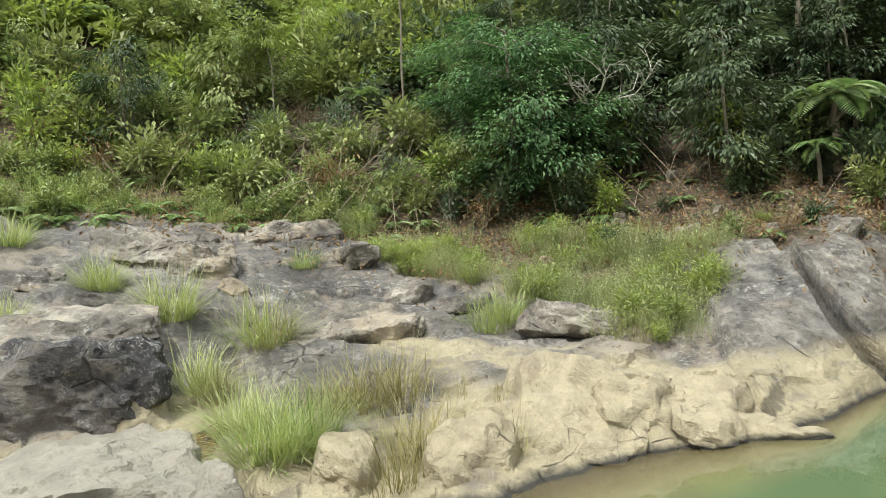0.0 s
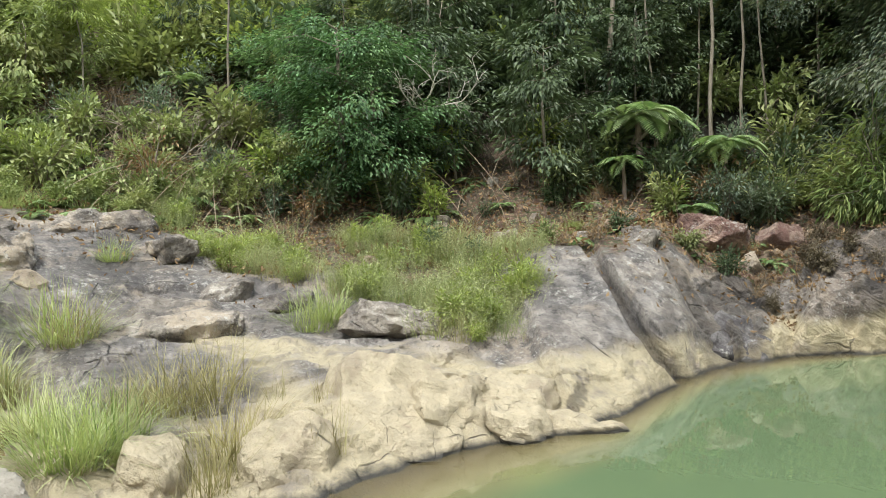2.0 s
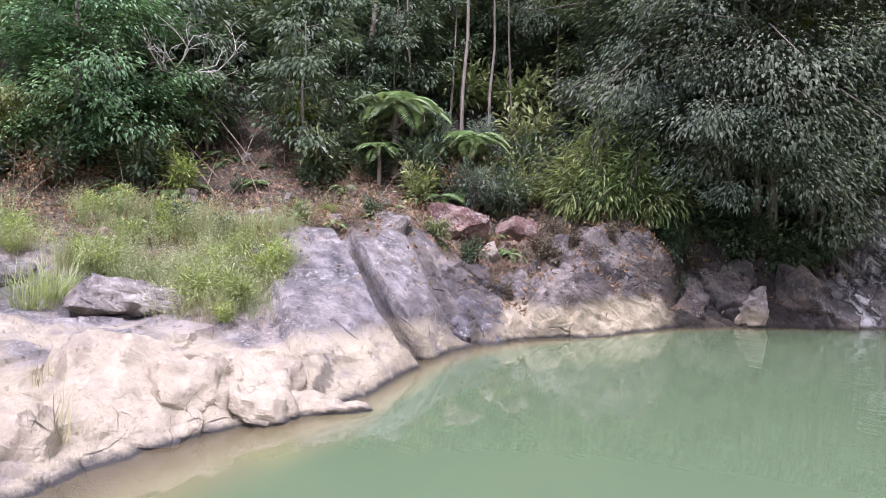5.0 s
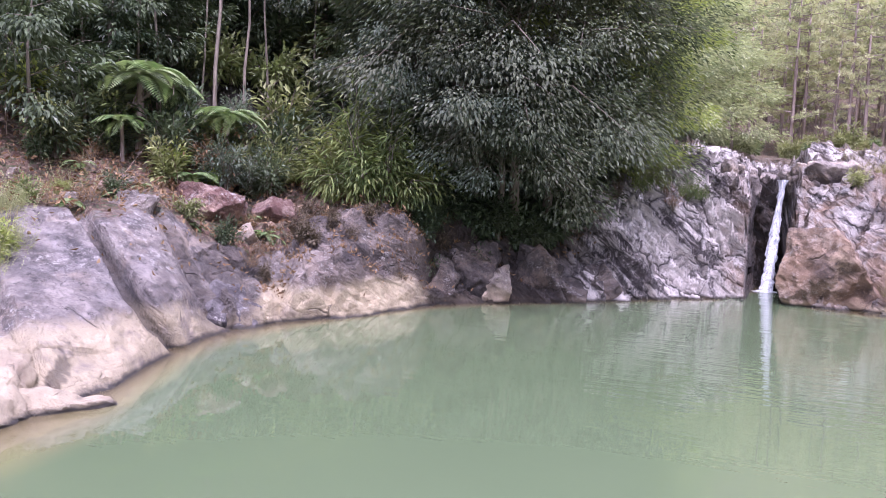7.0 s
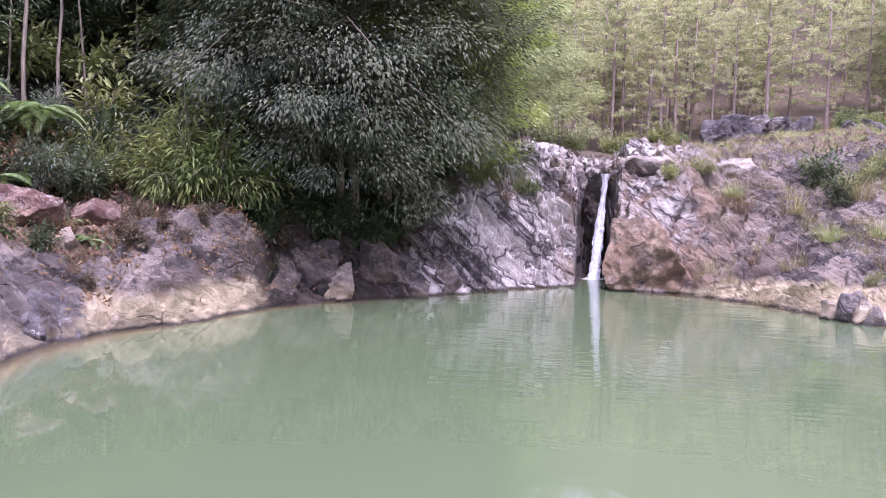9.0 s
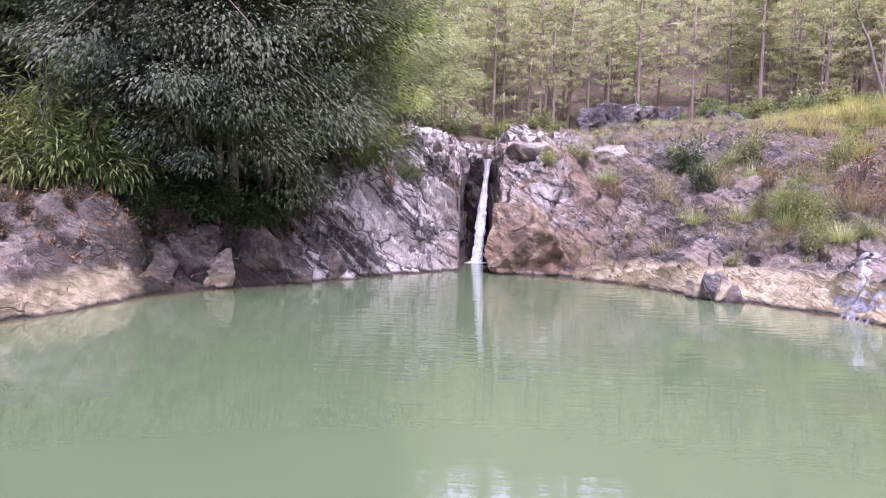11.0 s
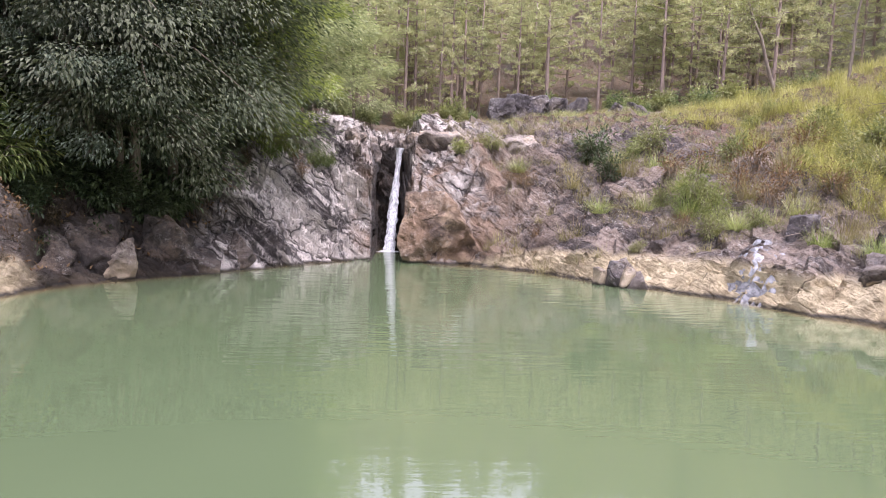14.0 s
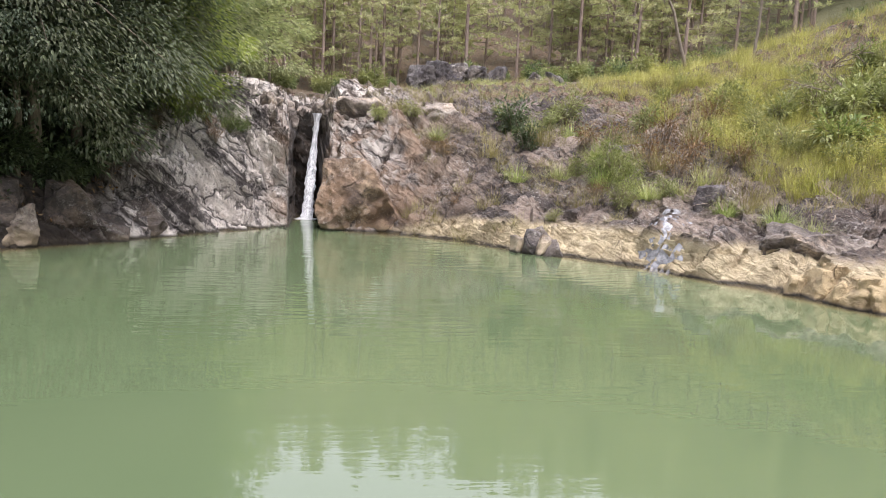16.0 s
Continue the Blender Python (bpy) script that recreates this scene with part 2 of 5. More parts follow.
SLAB = rock_material("pale grey slab rock", (0.16, 0.14, 0.115), (0.3, 0.265, 0.22), (0.4, 0.365, 0.31), (0.38, 0.34, 0.28), 1.2)
LICHEN = rock_material("dark rock with white lichen", (0.035, 0.03, 0.033), (0.075, 0.066, 0.066), (0.17, 0.16, 0.155), (0.5, 0.4, 0.28), -2)
DARKROCK = rock_material("dark rock", (0.035, 0.03, 0.032), (0.09, 0.078, 0.078), (0.2, 0.185, 0.18), (0.5, 0.4, 0.28), -2)
TWOTONE = rock_material("grey rock with a washed foot", (0.075, 0.068, 0.072), (0.2, 0.18, 0.18), (0.36, 0.335, 0.32), (0.66, 0.54, 0.37), 0.74)
RUSTY = rock_material("rusty rock", (0.075, 0.052, 0.04), (0.25, 0.18, 0.125), (0.56, 0.46, 0.36), (0.5, 0.38, 0.25), 0.1, orange=0.55)
OCHRE = rock_material("ochre rock", (0.11, 0.075, 0.045), (0.3, 0.22, 0.13), (0.5, 0.39, 0.24), (0.52, 0.41, 0.235), 1.2)
CLIFFROCK = rock_material("brown cliff rock", (0.024, 0.02, 0.018), (0.08, 0.066, 0.056), (0.2, 0.165, 0.135), (0.36, 0.29, 0.2), 0.05)
REDROCK = rock_material("red rock", (0.075, 0.034, 0.027), (0.155, 0.08, 0.062), (0.4, 0.3, 0.24), (0.4, 0.3, 0.22), -2)
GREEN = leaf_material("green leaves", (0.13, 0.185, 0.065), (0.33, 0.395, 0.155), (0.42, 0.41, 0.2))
# deep green, darkened further for the shade of the bank
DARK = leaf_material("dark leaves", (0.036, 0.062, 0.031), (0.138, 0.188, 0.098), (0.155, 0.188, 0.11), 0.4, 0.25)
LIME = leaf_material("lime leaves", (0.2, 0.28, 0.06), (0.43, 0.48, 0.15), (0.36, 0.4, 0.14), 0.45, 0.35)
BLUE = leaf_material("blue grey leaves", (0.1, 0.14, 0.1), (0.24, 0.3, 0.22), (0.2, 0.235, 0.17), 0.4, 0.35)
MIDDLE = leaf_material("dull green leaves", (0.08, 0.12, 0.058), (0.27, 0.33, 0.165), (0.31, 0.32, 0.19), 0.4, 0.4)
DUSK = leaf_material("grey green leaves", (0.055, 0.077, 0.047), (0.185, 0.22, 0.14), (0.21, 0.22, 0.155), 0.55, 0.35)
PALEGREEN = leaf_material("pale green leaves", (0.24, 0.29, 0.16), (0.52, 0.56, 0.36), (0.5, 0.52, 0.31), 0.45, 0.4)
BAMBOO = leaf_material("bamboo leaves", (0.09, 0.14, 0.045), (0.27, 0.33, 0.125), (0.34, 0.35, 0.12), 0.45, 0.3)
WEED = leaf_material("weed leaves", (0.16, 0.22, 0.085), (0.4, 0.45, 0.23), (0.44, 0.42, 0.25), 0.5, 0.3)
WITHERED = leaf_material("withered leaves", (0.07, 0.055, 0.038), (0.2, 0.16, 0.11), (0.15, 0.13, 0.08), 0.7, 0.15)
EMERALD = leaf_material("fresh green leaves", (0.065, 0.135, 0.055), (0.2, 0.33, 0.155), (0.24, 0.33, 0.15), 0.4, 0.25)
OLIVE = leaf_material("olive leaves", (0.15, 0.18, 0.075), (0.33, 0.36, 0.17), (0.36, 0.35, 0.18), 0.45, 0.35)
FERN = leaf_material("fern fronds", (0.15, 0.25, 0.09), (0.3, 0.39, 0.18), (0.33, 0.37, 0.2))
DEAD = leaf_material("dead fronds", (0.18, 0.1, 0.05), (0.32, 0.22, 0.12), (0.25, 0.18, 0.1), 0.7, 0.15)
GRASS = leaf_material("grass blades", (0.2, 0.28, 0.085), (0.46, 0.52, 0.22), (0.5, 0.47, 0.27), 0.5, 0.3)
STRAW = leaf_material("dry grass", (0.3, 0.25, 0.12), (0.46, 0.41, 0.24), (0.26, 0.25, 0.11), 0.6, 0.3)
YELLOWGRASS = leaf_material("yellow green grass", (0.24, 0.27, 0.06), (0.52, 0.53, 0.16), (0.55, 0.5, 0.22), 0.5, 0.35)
# needle colour paled to stand in for haze over the far slope
NEEDLE = leaf_material("hazed pine needles", (0.33, 0.37, 0.21), (0.62, 0.64, 0.41), (0.62, 0.58, 0.4), 0.5, 0.5, 0.5)
BARK = bark_material("grey bark", (0.12, 0.1, 0.075), (0.29, 0.25, 0.195))
PINEBARK = bark_material("pine bark", (0.15, 0.11, 0.09), (0.36, 0.29, 0.245))
TWIG = bark_material("dry twigs", (0.16, 0.115, 0.08), (0.38, 0.3, 0.22))


def water_material():
    m = Mat("green pool water")
    long = m.noise(1.0, 3, 0.5, m.scaled(0.6, 3.0, 1))
    short = m.noise(1.0, 2, 0.5, m.scaled(1.6, 9.0, 1))
    calm = m.ramp(m.noise(0.14, 2), (0.4, 0.2), (0.62, 1.0))
    h = m.math("MULTIPLY", m.math("MULTIPLY", m.math("ADD", long, m.math("MULTIPLY", short, 0.4)), calm), m.attribute("ripple"))
    m.bump(h, 1.0, 0.02)
    murk = m.mix(m.noise(0.2, 3), (0.079, 0.115, 0.058), (0.099, 0.131, 0.068))
    a = m.attribute("deep")
    col = m.mix(m.ramp(a, (0.0, 0.0), (1.0, 1.0)), (0.22, 0.17, 0.08), murk)
    return m.done(col, 0.0, IOR=1.6, Alpha=m.ramp(a, (0.0, 0.3), (0.5, 0.9), (0.9, 1.0)))


WATER = water_material()


# ---- making meshes ----
def mesh_from(name, verts, faces, material, smooth=False):
    me = bpy.data.meshes.new(name)
    me.from_pydata([tuple(v) for v in verts], [], [tuple(f) for f in faces])
    me.materials.append(material)
    if smooth:
        me.polygons.foreach_set("use_smooth", [True] * len(me.polygons))
    return me


def piece(name, me, parent=None, label=""):
    ob = new(name, me)
    if parent:
        ob.parent = parent
    return tagged(ob, label)


def base(name, label, category, group="", kind=""):
    return tagged(new(name), label, category, group, kind)


class Leaves:
    """Collects many small leaves, each a folded blade of two triangles, or a bent strip."""

    def __init__(self):
        self.v, self.f = [], []

    def leaf(self, at, way, up, long, wide, fold=0.25):
        side = way.cross(up)
        if side.length < 1e-4:
            side = way.orthogonal()
        side.normalize()
        n = side.cross(way).normalized()
        k = len(self.v)
        mid = at + way * (long * 0.45)
        self.v += [at, mid + side * wide * 0.5 + n * fold * wide, at + way * long - n * long * 0.12, mid - side * wide * 0.5 + n * fold * wide]
        self.f += [(k, k + 1, k + 2), (k, k + 2, k + 3)]

    def blade(self, at, way, bend, long, wide, parts=3):
        """A grass blade that bends over towards bend."""
        k, p, d = len(self.v), at.copy(), way.normalized()
        side = d.cross(bend if bend.length > 1e-3 else d.orthogonal()).normalized() * wide * 0.5
        for i in range(parts):
            w = 1 - 0.75 * i / parts
            self.v += [p - side * w, p + side * w]
            d = (d + bend * (1.0 / parts)).normalized()
            p = p + d * (long / parts)
        self.v.append(p)
        for i in range(parts - 1):
            a = k + 2 * i
            self.f.append((a, a + 1, a + 3, a + 2))
        a = k + 2 * (parts - 1)
        self.f.append((a, a + 1, a + 2))

    def mesh(self, name, material):
        return mesh_from(name, self.v, self.f, material)


def tube(points, radii, sides=6):
    """Vertices and faces of a tapered tube along points."""
    v, f = [], []
    for i, (p, r) in enumerate(zip(points, radii)):
        d = (points[min(i + 1, len(points) - 1)] - points[max(i - 1, 0)]).normalized()
        a = d.orthogonal().normalized()
        b = d.cross(a)
        v += [p + (a * math.cos(2 * math.pi * k / sides) + b * math.sin(2 * math.pi * k / sides)) * r for k in range(sides)]
    for i in range(len(points) - 1):
        for k in range(sides):
            f.append((i * sides + k, i * sides + (k + 1) % sides, (i + 1) * sides + (k + 1) % sides, (i + 1) * sides + k))
    f.append(tuple(range((len(points) - 1) * sides, len(points) * sides)))
    return v, f


def joined(bits):
    v, f = [], []
    for bv, bf in bits:
        k = len(v)
        v += bv
        f += [tuple(i + k for i in q) for q in bf]
    return v, f


def ball(rng):
    while True:
        p = Vector((rng.uniform(-1, 1), rng.uniform(-1, 1), rng.uniform(-1, 1)))
        if 0.05 < p.length < 1:
            return p


# ---- the lie of the land: sections through the banks ----
# each: degrees left of the fall, the waterline's distance, then distance and height of five breaks of slope
# heights follow camera rays at chosen distances, so the banks fit its view
LEFT_BANK = [
    (102.4, 6.20, 9.6, 0.89, 9.9, 1.75, 12.5, 2.20, 16, 3.31, 20, 4.89),
    (96.4, 6.20, 9.3, 0.70, 9.6, 1.54, 12.3, 1.98, 16, 3.19, 19, 4.20),
    (93.0, 6.20, 9, 0.54, 9.8, 0.96, 12, 1.67, 15.5, 2.89, 18.5, 3.96),
    (87.3, 6.20, 8, 0.41, 10.3, 0.81, 12.4, 1.50, 15.5, 2.65, 18, 3.43),
    (80.3, 6.20, 8.2, 0.46, 10.3, 0.81, 12.4, 1.35, 15, 2.29, 17.5, 3.00),
    (72.7, 6.50, 8.6, 0.50, 10.5, 0.80, 12.5, 1.20, 14.5, 1.72, 17.5, 2.43),
    (64.4, 7.68, 8.9, 0.67, 10.2, 0.76, 12.5, 0.98, 14, 1.50, 17.5, 2.49),
    (57.1, 8.64, 9.6, 0.61, 11, 0.71, 12.8, 1.13, 14.5, 1.85, 17.5, 2.43)]
LEDGES = [
    (52.5, 9.09, 9.9, 0.39, 11, 0.76, 13, 1.41, 14.3, 1.98, 17, 2.33),
    (46.9, 9.91, 10.6, 0.17, 11.8, 0.77, 13.2, 1.43, 14.2, 1.86, 17.5, 2.58),
    (44.0, 11.38, 11.9, 0.41, 12.8, 0.90, 14, 1.45, 15.5, 2.12, 17.5, 2.62),
    (40.8, 12.90, 13.3, 0.26, 14, 0.74, 15, 1.26, 16, 1.63, 17.5, 2.29),
    (36.4, 14.10, 14.4, 0.33, 15, 0.69, 16, 1.15, 17, 1.69, 18.5, 2.55),
    (33.9, 14.56, 15, 0.70, 15.5, 0.98, 16.5, 1.73, 17.5, 1.93, 20, 2.71),
    (29.8, 15.24, 15.6, 0.66, 16, 1.32, 16.8, 1.93, 18, 2.08, 20, 2.89)]
CLIFF = [
    (25.7, 16.35, 16.7, 0.58, 17, 1.40, 17.4, 2.00, 18.3, 2.23, 20, 3.06),
    (22.9, 17.13, 17.6, 0.64, 18, 1.37, 18.4, 1.99, 19.3, 2.51, 21, 3.39),
    (19.6, 17.67, 18.1, 0.67, 18.5, 1.17, 19, 1.69, 20, 2.22, 21.5, 3.12),
    (14.6, 18.47, 19.2, 0.72, 19.8, 1.39, 20.5, 1.95, 21.3, 2.55, 23, 3.55),
    (9.2, 19.89, 21, 1.07, 22.3, 2.44, 23.2, 3.28, 24.5, 4.11, 28, 4.63),
    (5.0, 21.04, 22.2, 0.87, 23.3, 2.14, 24.3, 3.35, 26, 4.19, 30, 4.71),
    (2.2, 21.69, 22.8, 1.03, 23.3, 2.17, 24, 3.19, 26, 3.84, 30, 4.24)]
FALL = [
    (1.75, 25.5, 26.2, 0.99, 26.4, 2.69, 26.6, 3.23, 28, 3.70, 32, 4.09),
    (-0.2, 25.5, 26.2, 1.02, 26.4, 2.71, 26.6, 3.24, 28, 3.72, 32, 4.10),
    (-0.7, 21.57, 22.5, 0.94, 23.2, 1.72, 24.6, 2.89, 25.5, 4.07, 29, 4.48),
    (-5.0, 21.04, 21.9, 0.75, 23, 1.95, 24.5, 3.10, 26, 4.03, 30, 4.67),
    (-9.5, 20.48, 21, 0.48, 23, 1.86, 24.5, 2.97, 26.5, 3.99, 31, 4.96)]
RIGHT_BANK = [
    (-14.1, 19.4, 19.8, 0.65, 22, 1.67, 24.5, 2.69, 27, 3.76, 33, 5.31),
    (-18.2, 18.70, 19.5, 0.65, 22.5, 1.77, 26, 3.27, 29, 4.35, 34, 5.47),
    (-23.5, 17.9, 18.5, 0.87, 20.5, 1.52, 24, 2.79, 28, 3.95, 34, 5.71),
    (-29.1, 16.8, 17.3, 0.90, 19.5, 1.43, 23, 2.70, 27.5, 4.30, 34, 6.66),
    (-31.2, 16.6, 17.4, 0.62, 19.2, 1.17, 23, 2.60, 28, 4.45, 35, 7.20),
    (-35.4, 15.9, 17, 0.66, 19, 1.31, 23, 2.55, 28.5, 4.90, 36, 8.30),
    (-39.0, 15.3, 16.5, 0.73, 18.5, 1.35, 22.5, 2.76, 28, 5.40, 35, 8.90)]
SECTIONS = sorted(LEFT_BANK + LEDGES + CLIFF + FALL + RIGHT_BANK)
SEC_AZ = [s[0] for s in SECTIONS]
LEVELS = 10


def section(s):
    """Distances and heights of the ten control points of one section, from the pool's bed to the far hill."""
    az, shore = s[0], s[1]
    rs, zs = [shore - 2.5, shore - 0.5, shore], [-1.6, -0.45, 0.0]
    rs += s[2::2]
    zs += s[3::2]
    steep = float(np.interp(az, (-40, -12, 4, 12, 30, 110), (0.35, 0.1, 0.1, 0.62, 0.7, 0.62)))
    far = float(np.interp(az, (-40, -22, -10, 8, 14, 40), (0.66, 0.59, 0.515, 0.515, 0.5, 0.5)))
    valley = float(np.interp(az, (-40, -30, 8, 14), (70, 76, 76, rs[-1] + 14)))
    rise = float(np.interp(az, (-40, -25, -10, 8, 14), (5.0, 3.5, 2.6, 2.6, 14 * steep)))
    rs += [valley, 230]
    zs += [zs[-1] + rise, zs[-1] + rise + (230 - valley) * far]
    return rs, zs


SEC_R = np.array([section(s)[0] for s in SECTIONS])
SEC_Z = np.array([section(s)[1] for s in SECTIONS])


def smooth_table(az, table):
    return np.array([np.interp(az, SEC_AZ, table[:, k]) for k in range(LEVELS)])


def land(az, u):
    """The bare land at degrees az and level u (2 is the waterline, 7 the top of the rock, 9 the far hill)."""
    rs, zs = smooth_table(az, SEC_R), smooth_table(az, SEC_Z)
    r, z = float(np.interp(u, range(LEVELS), rs)), float(np.interp(u, range(LEVELS), zs))
    a = radians(az)
    return Vector((-math.sin(a) * r, math.cos(a) * r, z))


def land_at(az, r):
    """The bare land at degrees az and distance r."""
    rs, zs = smooth_table(az, SEC_R), smooth_table(az, SEC_Z)
    z = float(np.interp(r, np.maximum.accumulate(rs), zs))
    a = radians(az)
    return Vector((-math.sin(a) * r, math.cos(a) * r, z))


def blocks(p, scale, depth):
    """Tilted, stepped blocks with open joints between them."""
    q = Vector((p.x, p.y, p.z * 1.5)) * scale
    if p.y > 17:
        c, d = (0.78, -0.62) if p.x < 0.4 else (0.86, 0.5)
        q = Vector(((p.x * c + p.z * d) * 0.55, p.y * 0.8, (p.z * c - p.x * d) * 1.7)) * scale
    q += Vector((noise.noise(p * scale * 1.1), noise.noise(p * scale * 1.1 + Vector((7, 3, 1))), noise.noise(p * scale))) * 0.35
    d, pts = noise.voronoi(q)
    t = noise.cell_vector(pts[0] * 7.3)
    off = noise.cell(pts[0] * 5.1 + Vector((3.3, 1.7, 9.1)))
    lean = (q - pts[0]).dot(Vector((t.x - 0.5, t.y - 0.5, t.z - 0.5)))
    near = min(1.0, (d[1] - d[0]) / 0.18)
    near = near * near * (3 - 2 * near)
    return depth * ((0.9 * (off - 0.4) + 1.3 * lean) * near - 0.42 * (1 - near))


def relief(p, amount, beds):
    """Rock relief: swells, tilted beds and blocks."""
    n = noise.fractal(p * 0.5, 0.9, 2.1, 4) * 0.2
    lean = 0.85 if p.x < 0.4 else -0.5
    bed = (p.x * lean + p.y * 0.1 + p.z * 1.0) * 1.7 + noise.fractal(p * 0.7, 0.9, 2.0, 3) * 0.8
    n += ((bed % 1.0) - 0.5) * 0.42 * beds
    bed2 = (p.x * lean - p.y * 0.1 + p.z * 0.9) * 4.6 + noise.fractal(p * 1.2, 0.9, 2.0, 3) * 1.2
    n += ((bed2 % 1.0) - 0.5) * 0.14 * beds
    n += blocks(p, 0.55, 0.26) + blocks(p, 1.5, 0.11)
    n += noise.fractal(p * 3.5, 0.8, 2.1, 3) * 0.045
    q = Vector((p.x * 0.6 + p.z * 0.3 * lean, p.y, p.z + p.x * 0.5 * lean))
    n += (0.42 - noise.turbulence(q * 1.5, 4, True)) * (0.36 if p.y > 12 else 0.14)
    return n * amount


def across(az, *pairs):
    return float(np.interp(az, [p[0] for p in pairs], [p[1] for p in pairs]))


def steps(az, u):
    """Slabs and ledges standing proud of the bank; the joints of the slabs run down towards the fall."""
    k = az - 1.6 * (u - 4)
    slab = across(k, (40.6, 0), (41.2, -0.2), (41.8, 0.1), (44.9, 0.14), (45.3, -0.3), (45.9, -0.28), (46.3, 0.2), (52.6, 0.22), (53.6, -0.05), (55, 0))
    ledge = across(az + 0.3 * u, (25.0, 0), (25.8, -0.15), (26.4, 0.08), (29.6, 0.1), (30.4, 0.0), (31.2, 0.2), (35.4, 0.2), (36.4, -0.2), (37.2, 0.08), (38.6, 0.05), (39.4, -0.1), (40, 0))
    return (0.85 * slab + ledge) * across(u, (2, 0.3), (2.6, 1), (5.5, 1), (6.5, 0.2), (9, 0))


def make_ground():
    azs = list(np.arange(-180, -44, 4.0)) + list(np.arange(-44, 106, 0.2)) + list(np.arange(106, 180.1, 4.0))
    us = np.concatenate([np.linspace(0, 2, 5)[:-1], np.linspace(2, 7, 116)[:-1], np.linspace(7, 9, 26)])
    verts, marks = [], {"inland": [], "flood": [], "tone": [], "brown": [], "damp_shade": [], "rust": [], "shade": [], "crust": []}
    for az in azs:
        rs, zs = smooth_table(az, SEC_R), smooth_table(az, SEC_Z)
        a = radians(az)
        out = Vector((math.sin(a) * 0.6, -math.cos(a) * 0.6, 0.75))
        edge = across(az, (-40, 5.0), (-30, 5.4), (-12, 6.6), (0, 7.0), (12, 6.6), (20, 4.9), (30, 5.6), (38, 5.0), (45, 6.2), (60, 5.6), (75, 6.6), (103, 6.6))
        flood = across(az, (-40, 0.72), (-25, 0.72), (-12, 0.58), (-8, 0.3), (0, -0.6), (10, -0.5), (14, 0.0), (20, 0.1), (24, 0.1), (26, 0.6), (36.5, 0.6), (38, 0.1), (41, 0.25), (42.5, 0.6), (46, 0.64), (49, 0.7), (52, 0.74), (54, 0.7), (60, 0.78), (75, 0.68), (85, 0.55), (92, 0.75), (103, 0.9))
        tone = across(az, (-12, 0.0), (-4, 0.75), (3, 1.0), (10, 1.0), (14, 0.6), (24, 0.2))
        brown = across(az, (-40, 0.85), (-14, 1.0), (-8, 0.6), (-3, 0.0), (12, 0.0), (17, 0.8), (25, 0.7), (34, 0.45), (40, 0.25), (43, 0))
        beds = across(az, (-40, 1.0), (-5, 1.0), (0, 1.3), (12, 1.5), (22, 0.6), (45, 0.35), (103, 0.4))
        calm = across(az, (-45, 0.7), (-24, 0.62), (-12, 0.65), (-8, 0.95), (22, 1.0), (25, 0.75), (34, 0.7), (40, 0.75), (43, 0.26), (53, 0.26), (57, 0.5), (70, 0.42), (90, 0.42), (104, 0.5))
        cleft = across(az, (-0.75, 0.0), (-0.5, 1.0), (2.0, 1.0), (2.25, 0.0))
        for u in us:
            if -9 < az < 1.3:
                push = (across(u, (2, -0.3), (3.2, -0.3), (4.2, -0.4), (6, -0.9), (9, -0.9)) + 0.45 + 0.4 * noise.noise(Vector((u * 1.5, 9.1, 0)))) * across(az, (-9, 0), (-3, 1), (0.8, 1), (1.3, 0))
                rs, zs = smooth_table(az - push, SEC_R), smooth_table(az - push, SEC_Z)
            elif 1.3 <= az < 5:
                push = (0.45 * noise.noise(Vector((u * 1.6, 4.4, 0))) + 0.12 * (u - 4)) * across(az, (1.3, 1), (2.5, 1), (5, 0))
                rs, zs = smooth_table(az - push, SEC_R), smooth_table(az - push, SEC_Z)
            r, z = np.interp(u, range(LEVELS), rs), np.interp(u, range(LEVELS), zs)
            p = Vector((-math.sin(a) * r, math.cos(a) * r, z))
            if -46 < az < 108:
                amount = min(1.0, 0.3 + 0.25 * u) if u < 7 else 1.0 + (u - 7) * 2
                p += out * (calm * relief(p, amount, beds) + steps(az, u) - 0.08 if u < 7.3 else noise.fractal(p * 0.2, 0.9, 2.1, 4) * 0.3)
            verts.append(p)
            marks["inland"].append(u - edge)
            marks["flood"].append(flood + (0.55 * noise.fractal(p * 0.45, 0.9, 2.1, 3) if az > 53 else 0.0))
            marks["tone"].append(tone)
            marks["rust"].append(across(az, (-12, 0), (-7, 0.8), (-1, 1), (1.8, 0.8), (3.2, 0.5), (4, 0)) * across(u, (2, 1), (4.6, 1), (6, 0.5), (7, 0)))
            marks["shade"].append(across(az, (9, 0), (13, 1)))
            marks["brown"].append(brown)
            marks["crust"].append(across(az, (-40, 0.35), (-14, 0.35), (-8, 0.15), (0, 0.0), (20, 0.3), (40, 0.5), (43, 0.95), (53, 0.95), (58, 0.35), (68, 0.75), (103, 0.8)))
            k = az - 1.6 * (u - 4)
            seep = across(k, (40.0, 0), (40.4, 0.6), (41.2, 0.6), (41.6, 0), (45.0, 0), (45.25, 0.75), (45.95, 0.7), (46.2, 0)) * across(u, (2.3, 0), (2.6, 1), (5.5, 1), (6.2, 0))
            stain = 1.1 - ((az - 50.1 + 0.9 * (u - 2.9)) / 0.75) ** 2 - ((u - 2.75) / 0.45) ** 2 + 1.0 * noise.noise(p * 4.0) + 1.6 * noise.noise(p * 11.0)
            stain = min(0.62, max(0.0, stain)) if 48 < az < 52.5 and u < 4.5 else 0.0
